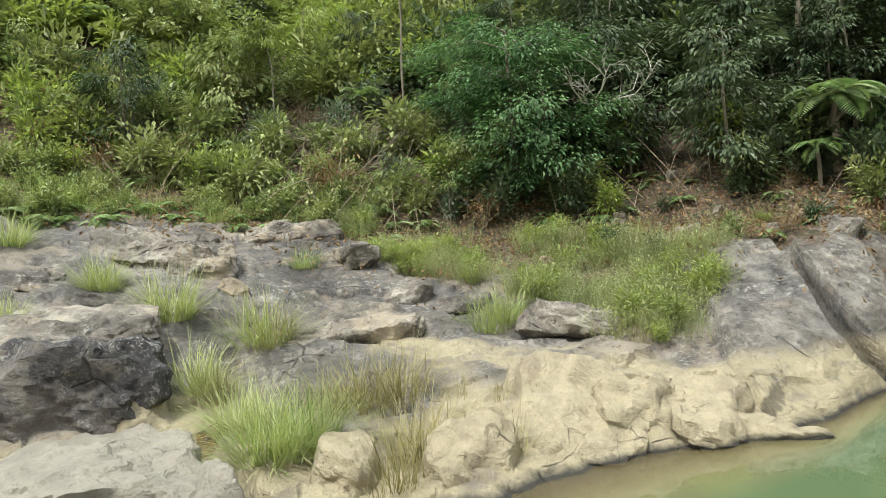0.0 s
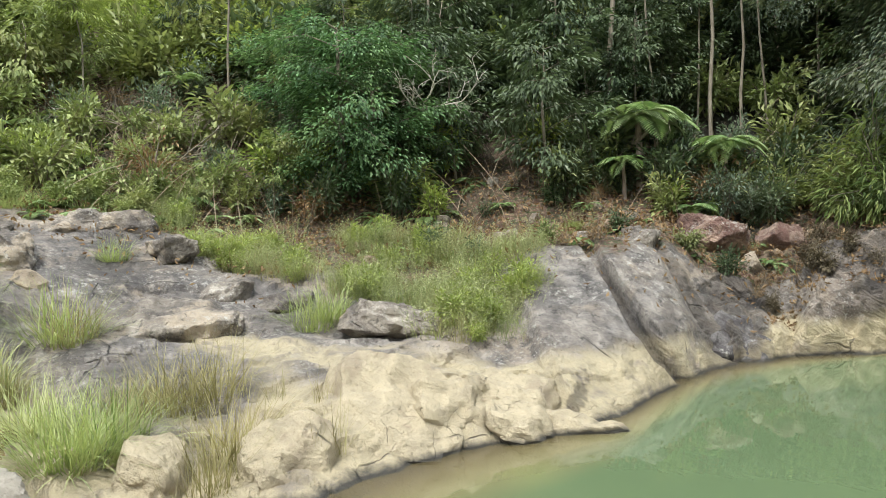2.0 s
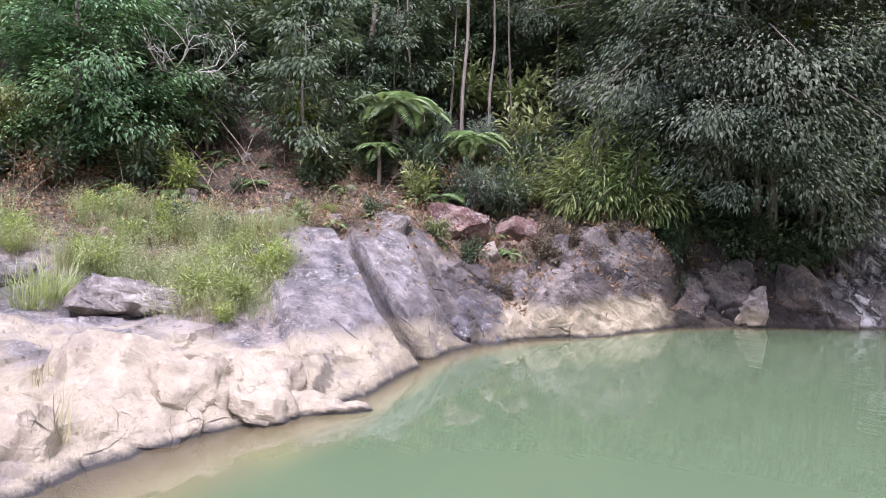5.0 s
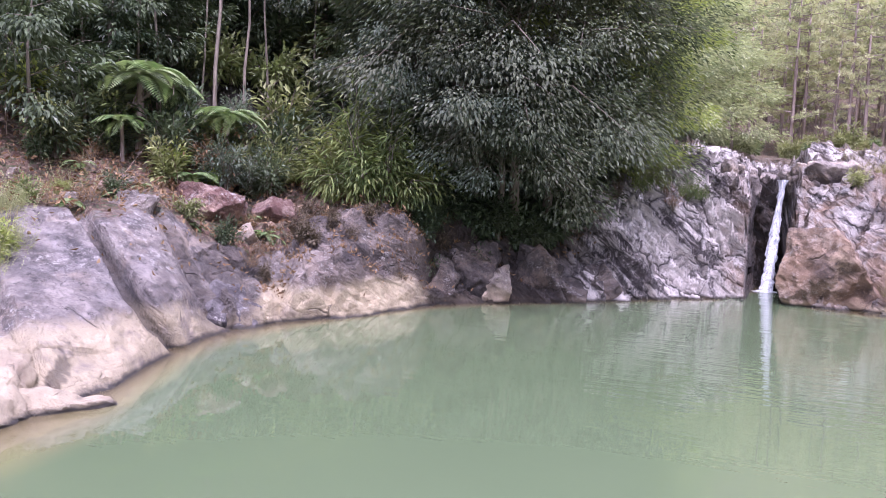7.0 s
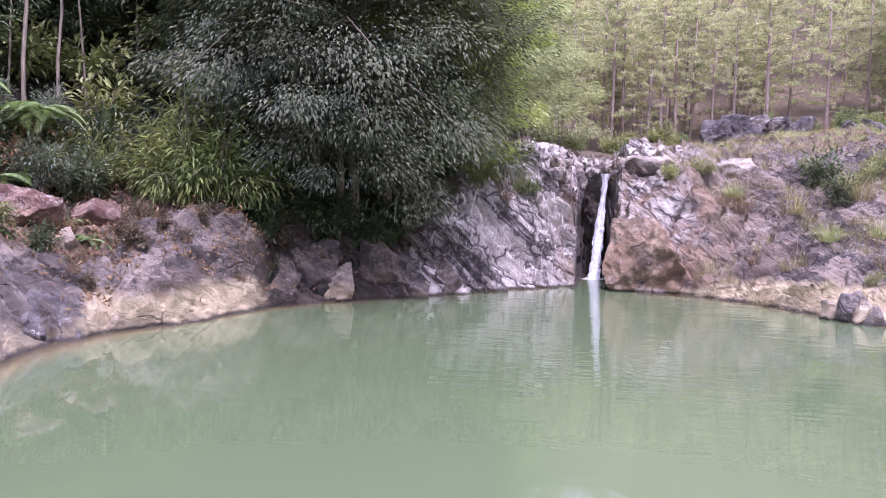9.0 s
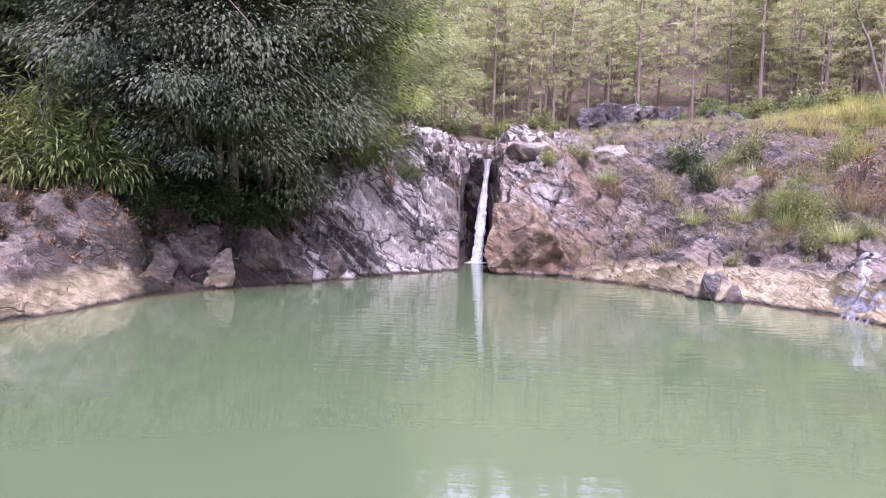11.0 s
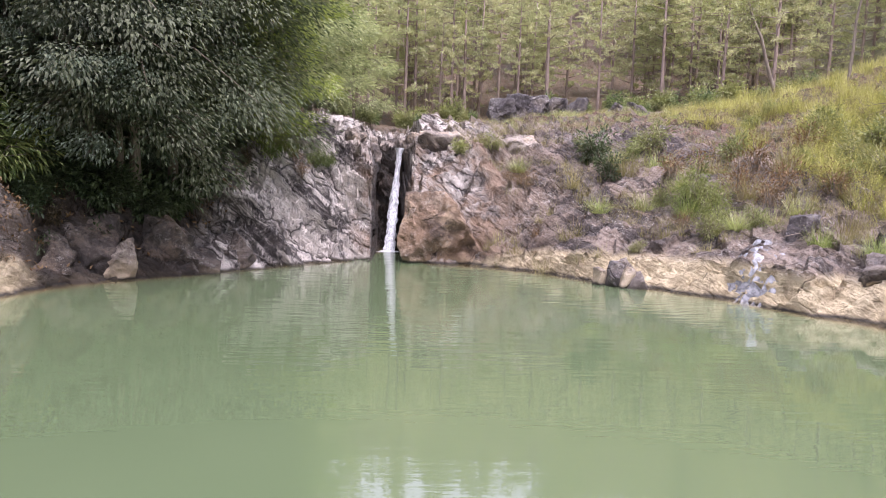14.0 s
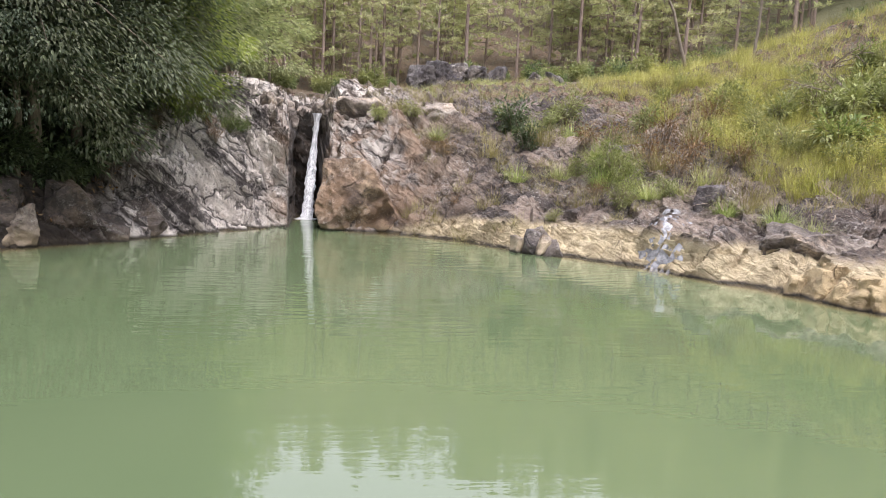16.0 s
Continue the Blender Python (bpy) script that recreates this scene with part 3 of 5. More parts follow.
            # damp cleft and joints, darker gully, and tree shade painted on the cliff
            marks["damp_shade"].append(max(across(az, (36.4, 0), (37.4, 0.55), (40.6, 0.55), (41.8, 0)) * across(u, (4.6, 1), (6, 0.4)), cleft if u < 6.2 else 0.0, seep, stain, across(az, (12, 0), (15, 0.7), (20, 0.84), (22.5, 0.84), (24.5, 0.82), (25.8, 0.12))))
    w = len(us)
    faces = [(i * w + k, i * w + k + 1, (i + 1) * w + k + 1, (i + 1) * w + k) for i in range(len(azs) - 1) for k in range(w - 1)]
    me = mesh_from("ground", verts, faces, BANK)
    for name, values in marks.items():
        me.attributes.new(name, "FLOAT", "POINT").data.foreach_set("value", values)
    me.polygons.foreach_set("use_smooth", [True] * len(me.polygons))
    me.set_sharp_from_angle(angle=radians(34))
    global GROUND_TREE
    GROUND_TREE = BVHTree.FromPolygons(verts, faces)
    return tagged(piece("ground", me), "weathered rock banks rising into a wooded hillside", "ground", kind="structure")


make_ground()


def ground_at(az, r):
    """The finished ground at degrees az and distance r, with its slabs and blocks."""
    p = land_at(az, r)
    hit = GROUND_TREE.ray_cast(Vector((p.x, p.y, p.z + 2.0)), Vector((0, 0, -1)), 4.0)[0]
    return hit or p


def make_near_bank():
    """The rock on which the camera stands."""
    verts, faces = [], []
    for i in range(48):
        a = 2 * math.pi * i / 48
        front = max(0.0, math.cos(a - radians(25)))
        for k, (r, z) in enumerate(((0.01, 1.0), (1.0, 0.98), (1.9, 0.9), (2.6, 0.3), (3.1, -1.5))):
            q = Vector((-math.sin(a) * r * (2.2 - 1.2 * front), math.cos(a) * r * (2.2 - 1.2 * front), z))
            verts.append(q + Vector((0, 0, 0.1 * noise.noise(q * 1.3))))
    for i in range(48):
        for k in range(4):
            j = (i + 1) % 48
            faces.append((i * 5 + k, j * 5 + k, j * 5 + k + 1, i * 5 + k + 1))
    faces.append([i * 5 for i in range(48)])
    me = mesh_from("near_bank", verts, faces, BOULDER, True)
    tagged(piece("near_bank", me), "flat pale rock beside the pool", "rock", kind="structure")


make_near_bank()


def make_water():
    azs = np.arange(-180, 180.1, 2.0)
    fr = np.concatenate([np.linspace(0.06, 0.8, 18), np.linspace(0.82, 1.06, 24)])
    verts, deep, ripple, faces = [], [], [], []
    for az in azs:
        shore = float(np.interp(az, SEC_AZ, SEC_R[:, 2]))
        for q in fr:
            r, a = shore * q, radians(az)
            verts.append((-math.sin(a) * r, math.cos(a) * r, 0.0))
            left = float(np.interp(az, (30, 45, 60), (0.5, 1.6, 2.2)))
            ripple.append(across(az, (-45, 0.7), (-10, 1.1), (15, 1.1), (35, 0.45), (60, 0.2)) * across(r, (4, 0.08), (9, 0.25), (13, 0.6), (17, 1.1), (20, 1.5)))
            deep.append(min(1.0, max(0.0, (shore - r) / left)))
    w = len(fr)
    for i in range(len(azs) - 1):
        for k in range(w - 1):
            faces.append((i * w + k, i * w + k + 1, (i + 1) * w + k + 1, (i + 1) * w + k))
    me = mesh_from("pool_water", verts, faces, WATER, True)
    me.attributes.new("ripple", "FLOAT", "POINT").data.foreach_set("value", ripple)
    me.attributes.new("deep", "FLOAT", "POINT").data.foreach_set("value", deep)
    tagged(piece("water", me), "still murky green pool water with faint ripples", "water", kind="structure")


make_water()


# ---- rocks lying on and in the banks ----
def rock_mesh(material, size, seed, planes=16, res=24, rough=0.035, worn=1.0):
    """A broken rock: a solid bounded by random planes, chipped and worn; size is half its width, depth and height."""
    rg = random.Random(seed)
    cuts = [((ball(rg)).normalized(), rg.uniform(0.5, 0.92)) for _ in range(planes)]
    cuts += [(Vector(v), rg.uniform(0.72, 0.9)) for v in ((0, 0, 1), (0, -1, 0.1), (1, 0, 0), (-1, 0, 0))]
    verts, faces, seen = [], [], {}
    shift = Vector((seed * 3.7, seed * 1.3, 0))

    def corner(v):
        key = (round(v.x, 4), round(v.y, 4), round(v.z, 4))
        if key not in seen:
            d = v.normalized()
            t = min([1.1] + [h / d.dot(n) for n, h in cuts if d.dot(n) > 0.05])
            p = Vector((d.x * t * size[0], d.y * t * size[1], d.z * t * size[2]))
            q = p + shift
            k = noise.fractal(q * 1.6, 0.8, 2.1, 4) * rough * 1.6 + (blocks(q, 1.1, 0.07) + blocks(q, 2.7, 0.035)) * worn + (0.4 - noise.turbulence(q * 1.7, 4, True)) * 0.14 * worn + noise.fractal(q * 6, 0.8, 2.1, 2) * rough * 0.4
            verts.append(p + d * k * min(1.0, max(size) * 1.2))
            seen[key] = len(verts) - 1
        return seen[key]

    for axis in range(3):
        for sign in (-1, 1):
            for i in range(res):
                for j in range(res):
                    quad = []
                    for di, dj in ((0, 0), (1, 0), (1, 1), (0, 1)):
                        c = [0.0, 0.0, 0.0]
                        c[axis] = sign
                        c[(axis + 1) % 3] = math.tan(((i + di) / res * 2 - 1) * 0.7854)
                        c[(axis + 2) % 3] = math.tan(((j + dj) / res * 2 - 1) * 0.7854) * sign
                        quad.append(corner(Vector(c)))
                    faces.append(quad)
    me = mesh_from("rock", verts, faces, material, True)
    me.set_sharp_from_angle(angle=radians(26))
    return me


def rock(label, material, az, r, low, high, wide, deep, seed, spin=0.0, tilt=(0, 0), planes=16, sink=0.25, name="boulder"):
    """A rock between the heights low and high, turned to the camera and placed to fit its view."""
    low -= sink
    me = rock_mesh(material, (wide * 0.56, deep * 0.56, (high - low) * 0.58), seed, planes, 30 if wide > 1.5 else 18 if wide > 0.6 else 10, 0.035, 1.0)
    a = radians(az)
    ob = piece(name, me)
    ob.location = (-math.sin(a) * r, math.cos(a) * r, (low + high) / 2)
    ob.rotation_euler = (radians(-tilt[0]), radians(tilt[1]), a + radians(spin))
    return tagged(ob, label, "rock", "rocks of the banks")


rock("dark block of rock with a streaked upright face", DARKROCK, 98.6, 10.15, 0.5, 1.7, 2.0, 1.7, 3, 0, (0, 3), 5)
rock("flat grey cap rock lying on the dark block", BOULDER, 98.2, 10.9, 1.5, 1.9, 2.2, 2.4, 63, 0, (-6, 3), 5, 0.1)
rock("flat pale grey slab of cracked rock", SLAB, 99.8, 8.3, 0.1, 0.8, 2.5, 2.3, 4, 5, (-3, 0), 4, 0.6)
rock("flat pale grey slab beside the wet channel", SLAB, 95.6, 6.9, 0.0, 0.5, 1.2, 1.0, 64, 15, (-4, 3), 5, 0.5)
rock("low grey slab beside the wet channel", SLAB, 91.5, 7.4, 0.1, 0.66, 1.15, 0.9, 5, 0, (0, 5), 8, 0.5)
rock("small pale slab at the foot of the bank", SLAB, 97.0, 7.3, 0.1, 0.55, 0.75, 0.7, 6, 20)
rock("pale squarish boulder among dry grass", PALE, 81.7, 7.7, 0.0, 0.72, 0.75, 0.8, 7, 10, (0, 4), 9)
rock("pale wedge of rock sloping to the water", PALE, 72.2, 7.9, -0.3, 0.5, 1.1, 1.5, 8, -14, (-24, 12), 9)
rock("large pale boulder with a smooth tilted face at the waterline", PALE, 66.0, 9.05, -0.3, 0.74, 2.4, 2.2, 9, 8, (-34, 8), 9, 0.35)
rock("pale cracked boulder at the waterline", PALE, 58.8, 9.35, -0.3, 0.84, 1.5, 1.7, 10, 0, (-28, 8), 6)
rock("broken pale rock dipping into the water", PALE, 54.6, 9.5, -0.3, 0.6, 1.4, 1.6, 11, 12, (-26, 14), 6)
rock("thin pale wedge in the shallows", PALE, 49.8, 9.5, -0.3, 0.2, 1.1, 0.9, 12, 0, (-8, 10), 7)
rock("brown angular boulder with an undercut side", BOULDER, 64.3, 12.2, 0.72, 1.36, 1.9, 1.2, 13, 0, (0, 10), 10)
rock("smooth grey hump of bare rock", BOULDER, 80.0, 12.6, 0.8, 1.46, 2.7, 2.3, 14, 0, (-6, 8), 12)
rock("lichen-spotted grey boulder in the grass", BOULDER, 79.3, 15, 2.0, 2.64, 1.2, 0.9, 15)
rock("low brown rock in the grass", BOULDER, 72.0, 13.6, 1.1, 1.48, 1.2, 0.9, 16)
rock("low brown rock in the grass", BOULDER, 75.6, 13.9, 1.3, 1.68, 1.1, 0.9, 17)
rock("flat grey outcrop below the shrubs", BOULDER, 84, 16.6, 2.5, 3.1, 2.3, 1.4, 18, 0, (-4, 3), 9)
rock("brown slab on the upper bank", BOULDER, 93.5, 15.2, 2.3, 3.05, 2.6, 1.8, 19, 0, (-8, 6), 10)
rock("dark reddish slab on the upper bank", BOULDER, 90.2, 14.4, 2.1, 2.75, 1.4, 1.2, 20, 15, (-6, 8), 10)
rock("small pale rock on the bank", PALE, 88.0, 13.5, 1.75, 2.15, 0.75, 0.6, 21)
rock("grey slab on the bank", BOULDER, 101, 13.6, 2.1, 2.55, 1.5, 1.2, 22)
rock("brown lichen-covered rock above the slabs", BOULDER, 46.3, 15.6, 1.5, 2.5, 1.2, 1.4, 28, 0, (-15, 22), 10)
rock("low dark ledge at the gully's mouth", DARKROCK, 39.6, 14.4, -0.1, 0.7, 1.5, 1.4, 29, 0, (-14, 14), 8, 0.6)
rock("red undercut boulder above the gully", REDROCK, 40.6, 17.3, 1.6, 2.55, 1.7, 1.3, 30, 0, (0, 0), 9)
rock("red and cream broken rock", REDROCK, 36.3, 17.7, 1.6, 2.3, 1.1, 1.0, 31, 20, (0, 0), 12)
rock("cream blocky rock below the red one", BOULDER, 38.0, 16.6, 1.0, 1.75, 0.85, 0.8, 32)
rock("small pale stone leaning on the cliff's foot", BOULDER, 19.5, 18.1, -0.2, 0.95, 0.85, 0.9, 37, 0, (-24, 6), 10)
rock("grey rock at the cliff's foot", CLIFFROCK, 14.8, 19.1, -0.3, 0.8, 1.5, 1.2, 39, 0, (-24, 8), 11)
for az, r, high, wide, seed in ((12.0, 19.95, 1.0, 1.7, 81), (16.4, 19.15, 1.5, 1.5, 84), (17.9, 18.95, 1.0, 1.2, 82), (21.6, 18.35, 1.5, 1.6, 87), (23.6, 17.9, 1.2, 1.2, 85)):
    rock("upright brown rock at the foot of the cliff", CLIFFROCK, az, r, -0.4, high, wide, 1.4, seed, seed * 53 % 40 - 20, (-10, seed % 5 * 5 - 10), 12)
for az, r, high, wide, seed in ((-37.2, 16.0, 0.5, 0.6, 91), (-34.6, 16.5, 0.45, 0.6, 92), (-39.6, 15.6, 0.55, 0.7, 93), (-36.8, 16.6, 0.8, 0.7, 94)):
    rock("broken ochre block at the waterline", OCHRE, az, r, -0.2, high, wide, 0.7, seed, seed * 31 % 50, (-8, 0), 9)
rock("orange-brown boulder at the foot of the fall", RUSTY, -2.6, 22.3, -0.3, 2.2, 2.4, 2.2, 65, 0, (-22, -30), 9, 0.4)
for az, r, high, wide, seed in ((2.4, 26.3, 3.75, 1.0, 101), (1.2, 27.4, 3.62, 0.9, 102), (-0.3, 27.2, 3.7, 0.8, 103), (-1.2, 26.2, 3.95, 0.9, 104), (3.4, 25.2, 3.9, 1.0, 105)):
    rock("pale blocky rock at the lip of the fall", BOULDER, az, r, 2.9, high, wide, 0.9, seed, seed * 37 % 50, (-8, 6), 10)
rock("layered brown ledge above the fall", BOULDER, -3.3, 25.8, 2.8, 4.0, 2.3, 1.8, 43, 0, (-16, 0), 8)
rock("layered brown ledge above the fall", BOULDER, -7.4, 26.4, 3.2, 3.95, 2.8, 1.8, 44, 0, (-14, -2), 8)
for az, r, low, high, wide, seed in ((-7.3, 36.8, 4.9, 5.95, 1.3, 46), (-8.4, 37.2, 4.9, 6.25, 1.6, 47), (-9.6, 37.4, 4.9, 6.15, 1.5, 48), (-11.4, 37.4, 5.0, 6.1, 1.2, 49), (-12.6, 37.6, 5.1, 6.2, 1.2, 54), (-15.6, 38, 5.3, 6.05, 1.2, 55), (-16.8, 38, 5.3, 6.15, 1.1, 56)):
    rock("dark jagged outcrop with white lichen in the meadow", LICHEN, az, r, low, high + 0.2, wide * 1.1, 1.4, seed, seed * 40 % 50 - 25, (0, seed % 3 * 5 - 5), 9, 0.5)
for az, r, high, wide, seed in ((-15.0, 18.95, 0.5, 0.5, 57), (-15.9, 18.8, 0.62, 0.55, 58), (-16.8, 18.75, 0.55, 0.5, 59), (-17.6, 18.6, 0.38, 0.6, 60), (-16.4, 19.2, 0.8, 0.8, 61)):
    rock("dark broken rock at the waterline", BOULDER if seed % 2 else DARKROCK, az, r, -0.1, high, wide, 0.6, seed, seed * 37 % 60, (-10, seed % 4 * 6 - 9), 10)
rock("wet black boulder on the slope", DARKROCK, -28.4, 20.2, 0.9, 1.95, 1.15, 1.0, 50, 0, (-6, 0), 10)
rock("flat dark ledge above the pale rocks", BOULDER, -35.5, 18.0, 0.5, 1.2, 2.6, 1.6, 51, 0, (-8, 3), 9)
rock("blocky orange-tinged rock at the waterline", OCHRE, -35.9, 16.3, -0.2, 0.62, 0.95, 0.9, 52, 10, (0, 0), 12)
rock("blocky orange-tinged rock at the waterline", OCHRE, -38.6, 15.8, -0.2, 0.8, 0.85, 0.9, 53, -10, (0, 0), 12)


# ---- plants: each kind is built once, then copied ----
def shrub(label, material, seed, tall=1.5, wide=1.7, leaves=1000, long=0.17, slim=0.42, droop=0.15):
    """A bush: arching stems from one foot with leaves all along them, ragged in outline."""
    rg = random.Random(seed)
    thing = base("shrub", label, "shrub", "hillside shrubs")
    bits, lv, stems = [], Leaves(), []
    for i in range(15):
        a = rg.uniform(0, 2 * math.pi)
        reach = wide * 0.5 * rg.uniform(0.3, 1.15)
        tip = Vector((math.cos(a) * reach, math.sin(a) * reach, tall * rg.uniform(0.15, 1.05)))
        mid = tip * 0.5 + Vector((0, 0, tall * rg.uniform(0.05, 0.22)))
        bits.append(tube([Vector((0, 0, -0.3)), mid, tip], [0.02, 0.012, 0.004], 4))
        stems.append((mid, tip))
    v, f = joined(bits)
    piece("stem", mesh_from("stem", v, f, BARK), thing)
    for i in range(leaves):
        mid, tip = stems[rg.randrange(len(stems))]
        q = rg.random()
        c = (mid * 0.5).lerp(mid, q * 2) if q < 0.5 else mid.lerp(tip, q * 2 - 1)
        o = ball(rg)
        p = c + o * wide * 0.17
        way = ((tip - mid).normalized() * 0.5 + o + Vector((0, 0, -droop))).normalized()
        lv.leaf(p, way, Vector((0, 0, 1)) + ball(rg) * 0.6, long * rg.uniform(0.5, 1.35), long * slim * rg.uniform(0.7, 1.3))
    piece("foliage", lv.mesh("foliage", material), thing)
    return thing


def fern_plant(label, seed, fronds=9, long=1.0, stem=0.0, material=None, rise=0.75):
    """A fern: arching fronds with leaflets in two rows."""
    rg = random.Random(seed)
    thing = base("fern", label, "fern", "ferns on the bank")
    if stem:
        v, f = tube([Vector((0, 0, -0.5)), Vector((0.05, 0, stem * 0.5)), Vector((0, 0.03, stem))], [0.09, 0.075, 0.06], 7)
        piece("trunk", mesh_from("trunk", v, f, PINEBARK), thing)
    for k in range(fronds):
        lv = Leaves()
        a = 2 * math.pi * (k + rg.uniform(-0.3, 0.3)) / fronds
        d = Vector((math.cos(a) * 0.8, math.sin(a) * 0.8, rg.uniform(rise - 0.45, rise + 0.45))).normalized()
        p, n, length = Vector((0, 0, stem)), 24, long * rg.uniform(0.75, 1.15)
        for i in range(n):
            d = (d + Vector((0, 0, -0.085))).normalized()
            p = p + d * (length / n)
            s = d.cross(Vector((0, 0, 1))).normalized()
            size = length * 0.28 * math.sin(math.pi * min(1.0, (i + 3) / (n + 1.5))) + 0.02
            for side in (-1, 1):
                lv.leaf(p, (s * side + d * 0.4 + Vector((0, 0, -0.15))).normalized(), Vector((0, 0, 1)), size, length / n * 1.3, 0.1)
        piece("frond", lv.mesh("frond", material or FERN), thing)
    return thing


def tuft(label, material, seed, blades=170, tall=0.7, spread=0.22, wide=0.012, lean=0.6, droop=0.35):
    rg = random.Random(seed)
    thing = base("grass_tuft", label, "grass tuft", "grass tufts on the rock")
    lv = Leaves()
    for i in range(blades):
        a, q = rg.uniform(0, 2 * math.pi), rg.random() ** 0.6
        foot = Vector((math.cos(a) * spread * q, math.sin(a) * spread * q, -0.12))
        out = Vector((math.cos(a), math.sin(a), 0)) * rg.uniform(0.1, lean) + ball(rg) * 0.5
        lv.blade(foot, Vector((0, 0, 1)) + out * 0.6, out * 1.2 + Vector((0, 0, -droop)), tall * rg.uniform(0.25, 1.15), wide * rg.uniform(0.7, 1.3))
    piece("foliage", lv.mesh("foliage", material), thing)
    return thing


def weed(label, material, seed, stems=17, tall=0.7, spread=0.38, long=0.065, slim=0.2):
    """A leafy weed: thin upright stems with small narrow leaves all along them."""
    rg = random.Random(seed)
    thing = base("weed", label, "weed", "weeds in the grass")
    lv = Leaves()
    for i in range(stems):
        a, q = rg.uniform(0, 2 * math.pi), spread * math.sqrt(rg.random())
        p = Vector((math.cos(a) * q, math.sin(a) * q, -0.06))
        d = Vector((math.cos(a) * 0.35 * q / spread, math.sin(a) * 0.35 * q / spread, 1)) + ball(rg) * 0.25
        high = tall * rg.uniform(0.45, 1.15)
        lv.blade(p, d, ball(rg) * 0.2, high, 0.009, 3)
        d.normalize()
        for k in range(13):
            h = high * (0.18 + 0.82 * (k + rg.random()) / 13)
            w = rg.uniform(0, 2 * math.pi)
            way = Vector((math.cos(w), math.sin(w), rg.uniform(0.1, 0.9))).normalized()
            lv.leaf(p + d * h, way, Vector((0, 0, 1)) + ball(rg) * 0.4, long * rg.uniform(0.6, 1.5), long * slim * rg.uniform(0.8, 1.4))
    piece("foliage", lv.mesh("foliage", material), thing)
    return thing


def broadleaf(label, material, seed, tall=7.0, wide=4.5, leaves=7000, long=0.16, slim=0.4, trunk=0.11, crown_from=0.35, lean=0.0, droop=0.2, limbs=22, ragged=1.0):
    """A tree: tapered trunk, limbs, and a ragged crown of leaf sprays with gaps between."""
    rg = random.Random(seed)
    thing = base("tree", label, "tree", "trees of the hillside")
    top = Vector((lean * tall, 0.04 * tall, tall))
    stem = [Vector((0, 0, -0.8)), top * 0.25 + ball(rg) * 0.1, top * 0.55 + ball(rg) * 0.15, top * 0.82 + ball(rg) * 0.2, top * 0.95]
    bits, sprays, lv = [tube(stem, [trunk * 1.3, trunk, trunk * 0.75, trunk * 0.45, trunk * 0.15], 8)], [], Leaves()
    for i in range(limbs):
        h = crown_from + (0.97 - crown_from) * i / limbs
        foot = Vector((0, 0, 0)).lerp(top, h)
        a = i * 2.4 + rg.uniform(-0.4, 0.4)
        reach = wide * 0.5 * (0.6 + 0.55 * math.sin(math.pi * (0.15 + 0.8 * i / limbs))) * rg.uniform(1 - 0.4 * ragged, 1 + 0.2 * ragged)
        tip = foot + Vector((math.cos(a) * reach, math.sin(a) * reach, reach * rg.uniform(-0.2, 0.5) - droop * reach * 0.5))
        knee = foot.lerp(tip, 0.5) + Vector((0, 0, 0.14 * reach))
        bits.append(tube([foot, knee, tip], [trunk * 0.3, trunk * 0.16, trunk * 0.05], 5))
        for q in (0.35, 0.55, 0.7, 0.82, 0.92, 1.0):
            c = foot.lerp(tip, q) + ball(rg) * wide * 0.08
            sprays.append((c, (tip - foot).normalized(), wide * rg.uniform(0.06, 0.13)))
    v, f = joined(bits)
    piece("trunk", mesh_from("trunk", v, f, BARK, True), thing)
    for i in range(leaves):
        c, out, size = sprays[rg.randrange(len(sprays))]
        o = ball(rg)
        o.z *= 0.55
        way = (out * 0.7 + o * 0.8 + Vector((0, 0, -droop))).normalized()
        lv.leaf(c + o * size * 1.5, way, Vector((0, 0, 1)) + ball(rg) * 0.4, long * rg.uniform(0.6, 1.3), long * slim * rg.uniform(0.8, 1.2))
    piece("crown", lv.mesh("crown", material), thing)
    return thing


def pole_tree(label, seed, tall=9.0, thick=0.09, lean=(0.0, 0.0)):
    """A slender forest tree: a long bare trunk with a few thin limbs; its crown is above, small and thin."""
    rg = random.Random(seed)
    thing = base("slender_tree", label, "tree", "slender trunks in the wood")
    top = Vector((lean[0] * tall, lean[1] * tall, tall))
    pts = [Vector((0, 0, -0.8))] + [top * (i / 6) + ball(rg) * 0.1 for i in range(1, 6)] + [top]
    bits, lv = [tube(pts, [thick * (1.15 - 0.8 * i / 6) for i in range(7)], 8)], Leaves()
    for i in range(9):
        foot = top * rg.uniform(0.55, 0.98)
        d = ball(rg)
        tip = foot + Vector((d.x, d.y, abs(d.z) * 0.6)) * rg.uniform(0.7, 1.5)
        bits.append(tube([foot, foot.lerp(tip, 0.5), tip], [0.025, 0.015, 0.006], 4))
        for k in range(60):
            o = ball(rg)
            lv.leaf(tip + o * 0.5, (o + Vector((0, 0, -0.2))).normalized(), Vector((0, 0, 1)) + ball(rg) * 0.5, rg.uniform(0.1, 0.2), 0.07)
    v, f = joined(bits)
    piece("trunk", mesh_from("trunk", v, f, BARK, True), thing)
    piece("crown", lv.mesh("crown", GREEN), thing)
    return thing


